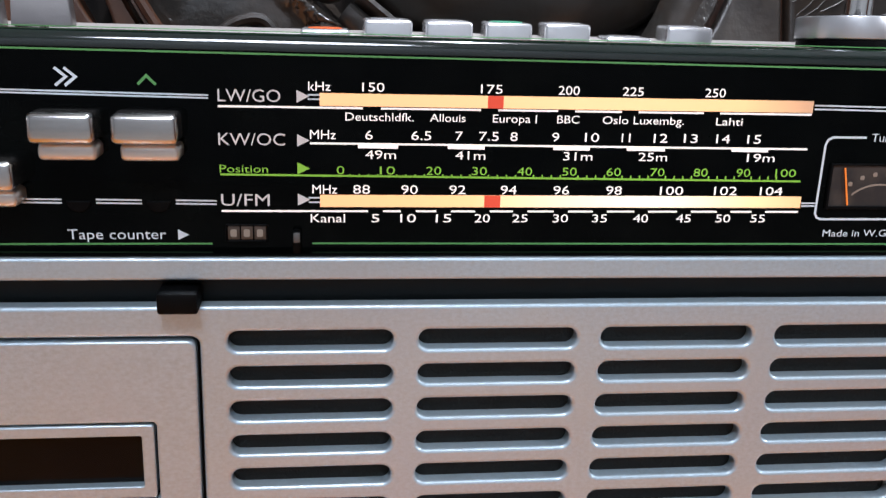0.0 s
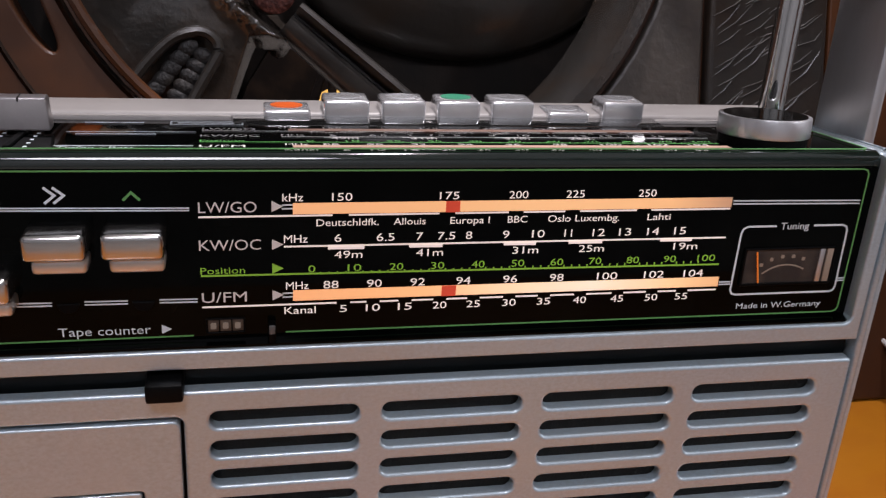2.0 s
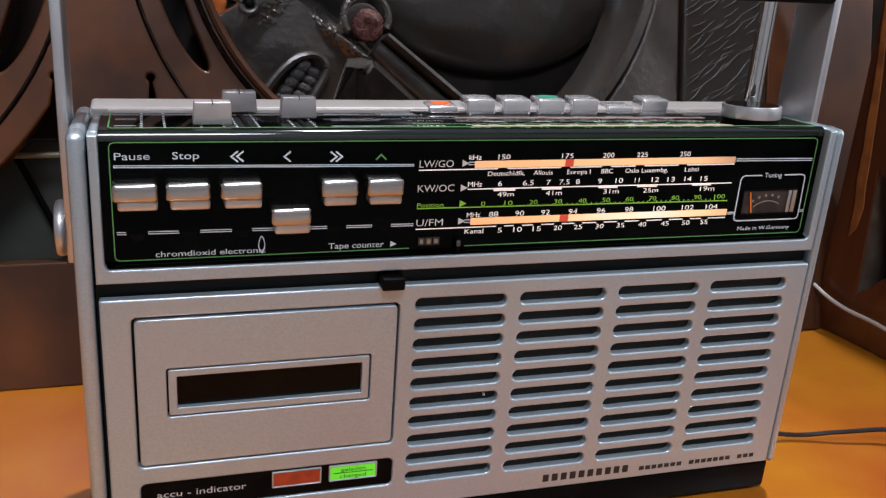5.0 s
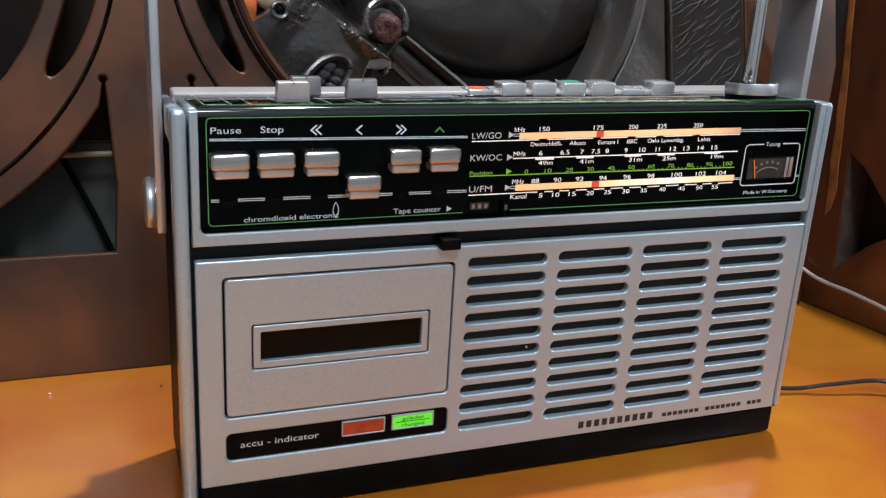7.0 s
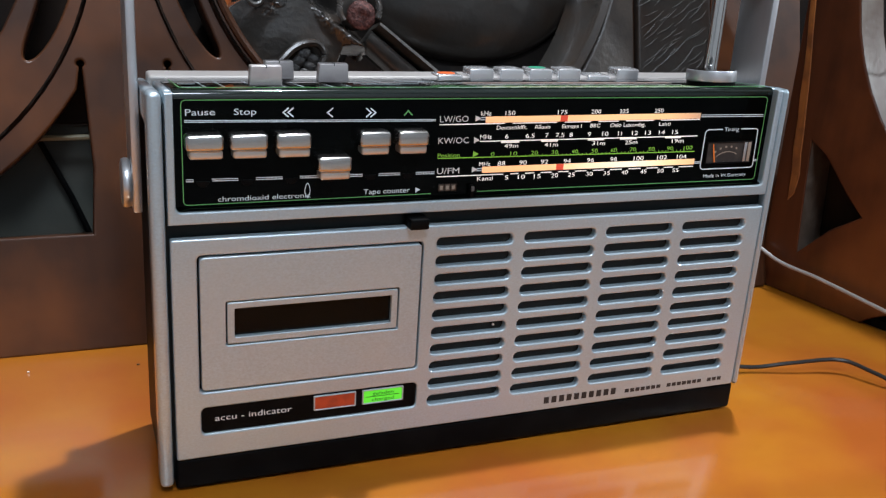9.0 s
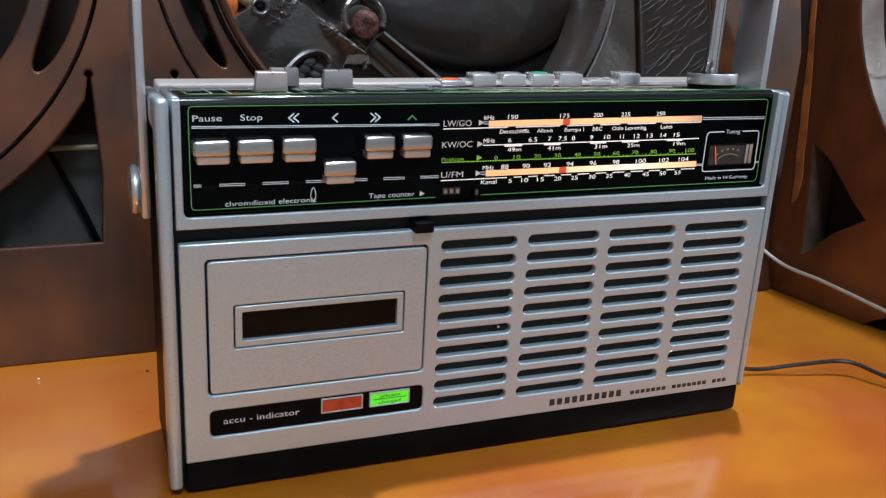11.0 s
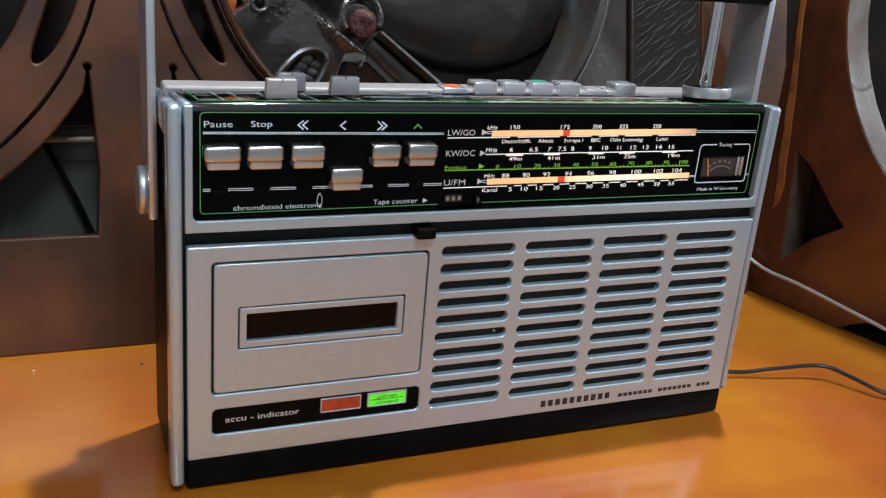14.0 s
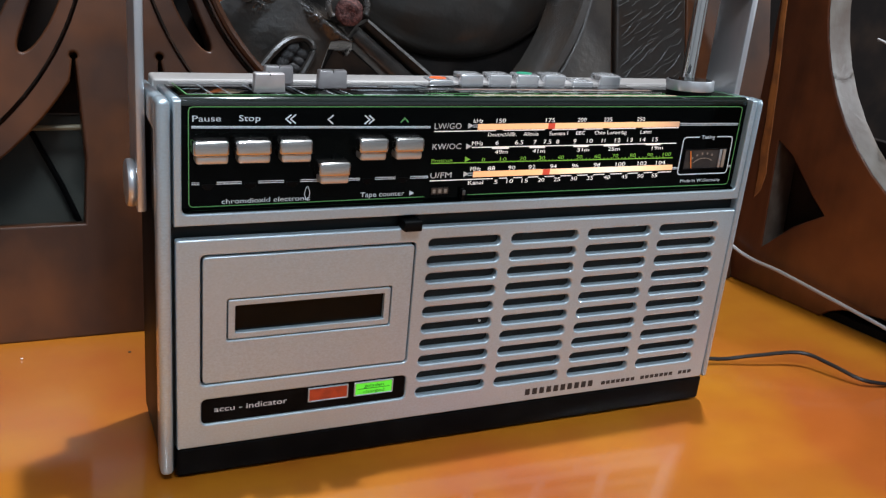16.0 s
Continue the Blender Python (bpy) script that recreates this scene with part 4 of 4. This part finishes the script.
for i in range(3):
    part("counter_drum", boxed(-0.0360 + i * 0.0034, PY - 0.0003, 0.1499, -0.0329 + i * 0.0034, PY + 0.0004, 0.1536, bevel=0.0002), COUNTER, cw, "brown numbered drum")
    part("digit_bar", flat_shape([rounded(-0.0353 + i * 0.0034, 0.1507, -0.0337 + i * 0.0034, 0.1527, 0.0003, 2)], -PY + 0.0003, thick=0.0001), DIGIT, cw)
part("reset_button", boxed(-0.0196, 0.0012, 0.1472, -0.0174, PY, 0.1535, bevel=0.0006), PLASTIC, radio, "small black counter reset button")
part("reset_cap", boxed(-0.0194, 0.0006, 0.1505, -0.0176, 0.003, 0.1532, bevel=0.0004), material("dark_grey_cap", (0.09, 0.09, 0.088), 0.4, spots=((0.05, 0.05, 0.05), 90, 0.6)), radio, "grey cap of the reset button")

# the dial, printed on the front and repeated on the top
DIAL_WORDS = []


def dial_word(text, x, z, w, h, mat=None):
    DIAL_WORDS.append((text, x / 1000, z / 1000, w / 1000, h / 1000, mat))


for t, x, z, w, h, g in (("LW/GO", -29.6, 187.7, 15.6, 3.3, 0), ("KW/OC", -29.2, 176.6, 16.8, 3.3, 0), ("U/FM", -31.2, 160.7, 12.4, 3.3, 0), ("Position", -31.4, 168.9, 12.2, 2.1, 1)):
    dial_word(t, x, z, w, h, GREEN_LIT if g else WHITE_PRINT)
for t, x in (("kHz", -12), ("150", 1.6), ("175", 32.2), ("200", 52.7), ("225", 70.0), ("250", 92.6)):
    dial_word(t, x, 190.3, 5.7, 2.4)
for t, x, w in (("Deutschldfk.", 3.3, 17.6), ("Allouis", 21, 9.3), ("Europa I", 38.7, 11.7), ("BBC", 53, 6.0), ("Oslo Luxembg.", 73.5, 22.4), ("Lahti", 97.4, 7.5)):
    dial_word(t, x, 182.7, w, 2.2)
for t, x in (("MHz", -11.2), ("6", 0.6), ("6.5", 14.2), ("7", 24.1), ("7.5", 32.0), ("8", 38.7), ("9", 49.9), ("10", 59.8), ("11", 69.1), ("12", 78.7), ("13", 87.1), ("14", 96.2), ("15", 105.0)):
    dial_word(t, x, 178.0, {"MHz": 6.6, "6.5": 5.2, "7.5": 5.2, "11": 2.4}.get(t, 1.95 * len(t)), 2.5)
for t, x in (("49m", 3.7), ("41m", 27.3), ("31m", 56.3), ("25m", 77.0), ("19m", 107.6)):
    dial_word(t, x, 172.9, 8.0, 2.4)
for i in range(11):
    dial_word(str(i * 10), -6.7 + 12.2 * i, 168.7, 2.0 * len(str(i * 10)), 2.3, GREEN_LIT)
for t, x in (("MHz", -10.8), ("88", -1.2), ("90", 11.4), ("92", 24.2), ("94", 38.0), ("96", 52.4), ("98", 67.0), ("100", 83.2), ("102", 98.6), ("104", 111.8)):
    dial_word(t, x, 163.6, {"MHz": 6.4}.get(t, 2.2 * len(t)), 2.5)
for t, x in (("Kanal", -10.0), ("5", 2.5), ("10", 11.2), ("15", 20.7), ("20", 31.2), ("25", 41.5), ("30", 52.7), ("35", 63.6), ("40", 75.2), ("45", 87.4), ("50", 98.8), ("55", 108.9)):
    dial_word(t, x, 155.8, {"Kanal": 9.0}.get(t, 2.1 * len(t)), 2.4)
for t, x, z, w, h, m, y in DIAL_WORDS and [(*d, 0) for d in DIAL_WORDS]:
    lettering(t, x, z, w, h, m or LIT_PRINT, panel, TEXT_Y)


def gaps(x0, x1, z, w, cuts):
    """A printed line broken at the given gaps."""
    out, a = [], x0
    for c0, c1 in cuts:
        out.append(strip(a, z, c0, z, w))
        a = c1
    return out + [strip(a, z, x1, z, w)]


LW_CUTS = [(x - 0.0026, x + 0.0020) for x in (0.0016, 0.0322, 0.0527, 0.0700, 0.0926)]
FM_CUTS = [(x - 0.0020, x + 0.0020) for x in (0.0025, 0.0112, 0.0207, 0.0312, 0.0415, 0.0527, 0.0636, 0.0752, 0.0874, 0.0988, 0.1089)]
WIDE = [(0.0006, 0.0110), (0.0240, 0.0338), (0.0523, 0.0622), (0.0724, 0.0830), (0.1018, 0.1122)]
lines = gaps(-0.0374, 0.1205, 0.1848, 0.0005, LW_CUTS) + gaps(-0.0374, 0.1205, 0.1576, 0.0005, FM_CUTS) + [strip(-0.0145, 0.1756, 0.1207, 0.1753, 0.0005)]
wide = [strip(a - 0.0028, 0.1750, b - 0.0028, 0.1749, 0.0011) for a, b in WIDE]
green = [strip(-0.0374, 0.1673, 0.1200, 0.1663, 0.0005)] + [strip(-0.0067 + 0.00244 * i, 0.1668, -0.0067 + 0.00244 * i, 0.1676, 0.0004) for i in range(51) if i % 5]
face(lines, LIT_PRINT, "dial_line")
face(wide, LIT_PRINT, "band_mark")
face(green[:1], GREEN_LIT, "position_line")
face(green[1:], GREEN_LIT, "tick")
face([strip(0.1212, 0.1873, 0.1648, 0.1869, 0.0004), strip(0.1212, 0.1863, 0.1648, 0.1859, 0.0004), strip(0.1212, 0.1601, 0.1252, 0.1601, 0.0004), strip(0.1212, 0.1593, 0.1252, 0.1593, 0.0004), strip(0.1632, 0.1601, 0.1655, 0.1601, 0.0004), strip(0.1632, 0.1593, 0.1655, 0.1593, 0.0004),
      strip(-0.0150, 0.1880, -0.0120, 0.1880, 0.0004), strip(-0.0150, 0.1869, -0.0120, 0.1869, 0.0004), strip(-0.0150, 0.1612, -0.0120, 0.1612, 0.0004), strip(-0.0150, 0.1600, -0.0120, 0.1600, 0.0004)], GREY_PRINT)
for z, m in ((0.1876, WHITE_PRINT), (0.1763, WHITE_PRINT), (0.1690, GREEN_LIT), (0.1607, WHITE_PRINT)):
    pointer(-0.0162, z, m)


def dial_strip(z, mat, x1, red0, red1):
    s = part("dial_strip", flat_shape([[(-0.0120, z - 0.0016), (x1, z - 0.0016), (x1, z + 0.0016), (-0.0120, z + 0.0016)]], -PY, thick=0.0003), mat, panel, "lamp-lit orange dial strip", smooth=0)
    part("tuning_pointer", boxed(red0, PY - 0.0006, z - 0.0016, red1, PY, z + 0.0016), RED_POINTER, s, "red tuning pointer")


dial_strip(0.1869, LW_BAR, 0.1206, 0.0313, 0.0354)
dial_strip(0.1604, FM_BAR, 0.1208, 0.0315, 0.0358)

# tuning meter
face([polyline([(0.1375, 0.1787), (0.1278, 0.1787), (0.1264, 0.1780), (0.1258, 0.1765), (0.1256, 0.1572), (0.1262, 0.1560), (0.1275, 0.1555), (0.1612, 0.1555), (0.1624, 0.1560), (0.1629, 0.1573), (0.1626, 0.1768), (0.1620, 0.1782), (0.1606, 0.1787), (0.1505, 0.1787)], 0.0006)], GREY_PRINT, "meter_border")
lettering("Tuning", 0.1438, 0.1788, 0.0098, 0.0024, GREY_PRINT, panel, TEXT_Y)
lettering("Made in W.Germany", 0.1438, 0.1515, 0.0302, 0.0021, GREY_PRINT, panel, TEXT_Y)
meter = part("tuning_meter", plate(rounded(0.1280, 0.1585, 0.1600, 0.1715, 0.0005), [rounded(0.1288, 0.1594, 0.1594, 0.1709, 0.0004)], -PY + 0.0008, -PY - 0.002, 0.0002), PLASTIC, panel, "small tuning meter behind glass")
part("dial_face", boxed(0.1286, PY - 0.0003, 0.1590, 0.1597, PY, 0.1711), DIAL, meter, "dark meter face")
part("needle", tube([(0.1345, PY - 0.0006, 0.1597), (0.1323, PY - 0.0006, 0.1702)], 0.00028, 6), NEEDLE, meter, "orange needle")
o, i_ = arc(0.1435, 0.1530, 0.0128, 130, 60, 16), arc(0.1435, 0.1530, 0.0123, 130, 60, 16)
part("meter_arc", flat_shape([[o[k], o[k + 1], i_[k + 1], i_[k]] for k in range(16)], -PY + 0.0003, thick=0.0001), CREAM, meter, smooth=0)
for k in range(5):
    a = radians(125 - 14 * k)
    part("digit_bar", flat_shape([rounded(0.1435 + 0.0155 * math.cos(a) - 0.0006, 0.1530 + 0.0155 * math.sin(a) - 0.0006, 0.1435 + 0.0155 * math.cos(a) + 0.0006, 0.1530 + 0.0155 * math.sin(a) + 0.0006, 0.0003, 2)], -PY + 0.0003, thick=0.0001), CREAM, meter, smooth=0)
part("side_trim", boxed(0.1545, PY - 0.0007, 0.1594, 0.1562, PY, 0.1709, bevel=0.0002), ALU, meter, "pale bar")
part("side_trim", boxed(0.1570, PY - 0.0007, 0.1594, 0.1592, PY, 0.1709, bevel=0.0002), CREAM, meter, "cream bar")
part("foot_trim", boxed(0.1286, PY - 0.0007, 0.1586, 0.1540, PY, 0.1594, bevel=0.0002), CREAM, meter, "cream foot bar")

# the whole print sits a little above the panel's middle
for print_ in panel.children:
    if print_.name.split(".")[0] != "clear_edge":
        print_.matrix_basis = Matrix.Translation((0, 0, 0.0006)) @ Matrix.Rotation(radians(-0.16), 4, "Y") @ print_.matrix_basis

# ---- the top ----
TILT = math.degrees(math.atan(0.092))


def on_top(x, z):
    """From the dial's front to its copy on the top."""
    y = 0.0128 + (z - 0.1607) * 0.985
    return pose(x, y, top_z(y) + 0.0002, -90 - TILT, 0, 0)


def top(a, b, h):
    return (a, b, top_z(b) + 0.00005 + h)


def top_front(a, b, h):
    return top(a, 0.0128 + (b - 0.1607) * 0.985, h)


top_print = {GREEN_LIT: GREEN_LINE, WHITE_PRINT: WHITE_PRINT}
for t, x, z, w, h, m in DIAL_WORDS:
    lettering(t, x, z, w, h, top_print.get(m, WHITE_PRINT), panel, to=on_top)
for o in lines + wide:
    part("dial_line", flat_shape([o], 0, top_front, 0.0001), WHITE_PRINT, panel, smooth=0)
for o in green:
    part("tick", flat_shape([o], 0, top_front, 0.0001), GREEN_LINE, panel, smooth=0)
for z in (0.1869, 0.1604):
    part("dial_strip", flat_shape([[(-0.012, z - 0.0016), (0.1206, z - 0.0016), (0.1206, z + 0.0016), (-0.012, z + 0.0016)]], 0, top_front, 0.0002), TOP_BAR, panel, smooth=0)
part("green_border", flat_shape(polyline([(-0.1645, 0.0540), (-0.1645, 0.0092), (-0.1630, 0.0076), (0.1640, 0.0076), (0.1655, 0.0092), (0.1655, 0.0540)], 0.0006), 0.0004, top, 0.0002), GREEN_EDGE, panel, smooth=0)

# slider fields: rules, ticks and names
SL = ((-0.1242, 0.0122), (-0.1100, 0.0498), (-0.0863, 0.0310))
for x, dx in [(x, d) for x, _ in SL for d in (-0.0045, 0.0045)] + [(-0.1475, -0.0045), (-0.1475, 0.0045)]:
    for k in range(9):
        part("tick", flat_shape([strip(x + dx - 0.0005, 0.0122 + 0.0049 * k, x + dx + 0.0005, 0.0122 + 0.0049 * k, 0.0014)], 0, top, 0.0001), GREY_PRINT, panel, smooth=0)
for x, _ in SL:
    part("slider_slot", plate(rounded(x - 0.0010, 0.0110, x + 0.0010, 0.0550, 0.0008, 3), (), 0.0005, -0.001, 0.0003, to=top), PLASTIC, panel)
for x0, x1, y in ((-0.0750, -0.0390, 0.0135), (-0.0750, -0.0390, 0.0345), (-0.1625, -0.1540, 0.0160), (-0.1625, -0.1540, 0.0350)):
    part("top_rule", flat_shape([strip(x0, y, x1, y, 0.0005)], 0, top, 0.0001), GREY_PRINT, panel, smooth=0)
lettering("Tiefen / Bass", -0.0640, 0.1612, 0.0200, 0.0028, GREY_PRINT, panel, to=lambda x, z: pose(x, 0.0107, top_z(0.0107) + 0.0002, -90 - TILT, 0, 0))
for x0, x1, y in ((-0.072, -0.050, 0.0310), (-0.072, -0.055, 0.0500)):
    part("print_bar", flat_shape([strip(x0, y, x1, y, 0.0014)], 0, top, 0.0001), GREY_PRINT, panel, smooth=0)
part("top_box", flat_shape(ring_line(rounded(-0.0470, 0.0470, -0.0255, 0.0530, 0.0006, 2), 0.0005), 0, top, 0.0001), GREY_PRINT, panel, smooth=0)
part("print_bar", flat_shape([strip(-0.045, 0.050, -0.028, 0.050, 0.0016)], 0, top, 0.0001), GREY_PRINT, panel, smooth=0)

for x, y in SL:
    z = top_z(y)
    bm = boxed(x - 0.0076, y, z + 0.0008, x + 0.0076, y + 0.0055, z + 0.0104, bevel=0.0006, seg=3)
    for v in bm.verts:
        v.co.x = x + (v.co.x - x) * (1.0 - 9.0 * (v.co.z - z - 0.0056))
        v.co.y -= 0.06 * (v.co.z - z)
    s = part("slider", bm, SLIDER, radio, "satin grey slider cap")
    part("slider_line", boxed(x - 0.0002, y - 0.0009, z + 0.0094, x + 0.0002, y + 0.0046, z + 0.01052), BLACK_PRINT, s)
    part("slider_stem", boxed(x - 0.0008, y + 0.001, z - 0.001, x + 0.0008, y + 0.004, z + 0.0010), PLASTIC, s)

# band and tone buttons
BUTTONS = ((-0.0188, -0.0036, 0.2014, ORANGE_CAP), (0.0006, 0.0156, 0.2048, None), (0.0196, 0.0344, 0.2048, None), (0.0384, 0.0532, 0.2048, TEAL_CAP), (0.0572, 0.0720, 0.2050, None), (0.0772, 0.0922, 0.2014, None), (0.0970, 0.1121, 0.2051, None))
for x0, x1, z, cap in BUTTONS:
    bm = boxed(x0, 0.0588, 0.1850, x1, 0.0712, z, bevel=0.0011, seg=3)
    b = part("push_button", bm, BUTTON, radio, "silver push button")
    bm = cyl(bmesh.new(), (0, 0, 0), 0.0044, 0.0008, seg=24)
    bmesh.ops.scale(bm, vec=(1.2, 0.85, 1), verts=bm.verts)
    bmesh.ops.translate(bm, vec=((x0 + x1) / 2, 0.0660, z - 0.0002), verts=bm.verts)
    part("button_inlay", bm, cap or BUTTON, b, "orange inlay" if cap is ORANGE_CAP else "green inlay" if cap else "round silver inlay")

# tuning knob and aerial
KX, KY, KR = 0.1366, 0.0215, 0.0143


def tipped(bm):
    """Leans with the top about the knob's foot."""
    bmesh.ops.rotate(bm, verts=bm.verts, cent=(KX, KY, 0.2020), matrix=Matrix.Rotation(radians(-TILT), 3, "X"))
    return bm


knob = part("tuning_knob", tipped(cyl(bmesh.new(), (KX, KY, 0.2078), KR, 0.0062, seg=64, bevel=0.0004)), ALU, radio, "round satin tuning knob")
part("knob_skirt", tipped(cyl(bmesh.new(), (KX, KY, 0.2028), KR - 0.0006, 0.0036, seg=48)), PLASTIC, knob, "black ring under the knob")
part("knob_dish", tipped(cyl(bmesh.new(), (KX, KY, 0.2106), KR - 0.0009, 0.0010, seg=56, r2=KR - 0.0013)), GLOSS, knob, "black polished top of the knob")
aerial = part("aerial", cyl(bmesh.new(), (0.1508, 0.0430, 0.2000), 0.0050, 0.008, seg=20, bevel=0.001), BRIGHT, radio, "chrome aerial socket")
part("aerial_tube", cyl(bmesh.new(), (0.1508, 0.0430, 0.30), 0.0042, 0.20, seg=20), BRIGHT, aerial, "chrome telescopic tube")
part("aerial_tube", cyl(bmesh.new(), (0.1508, 0.0430, 0.43), 0.0034, 0.10, seg=20), BRIGHT, aerial, "chrome telescopic tube")

# carrying handle
handle = part("handle", boxed(-0.1850, 0.0345, 0.2590, 0.1875, 0.0650, 0.2720, bevel=0.003, seg=3), PLASTIC, radio, "black grip of the raised carrying handle")
for x0, x1, c, s in ((-0.1850, -0.1805, -0.1872, 0.1790), (0.1830, 0.1875, 0.1898, 0.1795)):
    part("handle_arm", boxed(x0, 0.0345, 0.137, x1, 0.0650, 0.2680, bevel=0.0009), ALU, handle, "satin metal handle arm")
    part("pivot_cap", cyl(bmesh.new(), (c, 0.045, 0.150), 0.0125, 0.0050, "X", 32, bevel=0.0018), ALU, handle, "round satin pivot cap")

# crumbs lying on the seat
for x, y, r, m in ((-0.2453, 0.1618, 0.0007, WHITE_PRINT), (-0.1790, 0.1560, 0.0008, BLACK_PRINT)):
    bm = bmesh.new()
    bmesh.ops.create_icosphere(bm, subdivisions=1, radius=r)
    bmesh.ops.scale(bm, vec=(1.4, 0.9, 0.7), verts=bm.verts)
    bmesh.ops.translate(bm, vec=(x, y, TABLE + r * 0.6), verts=bm.verts)
    tagged(part("crumb", bm, m), "tiny crumb lying on the orange bench seat", "crumb", "crumbs on the seat")
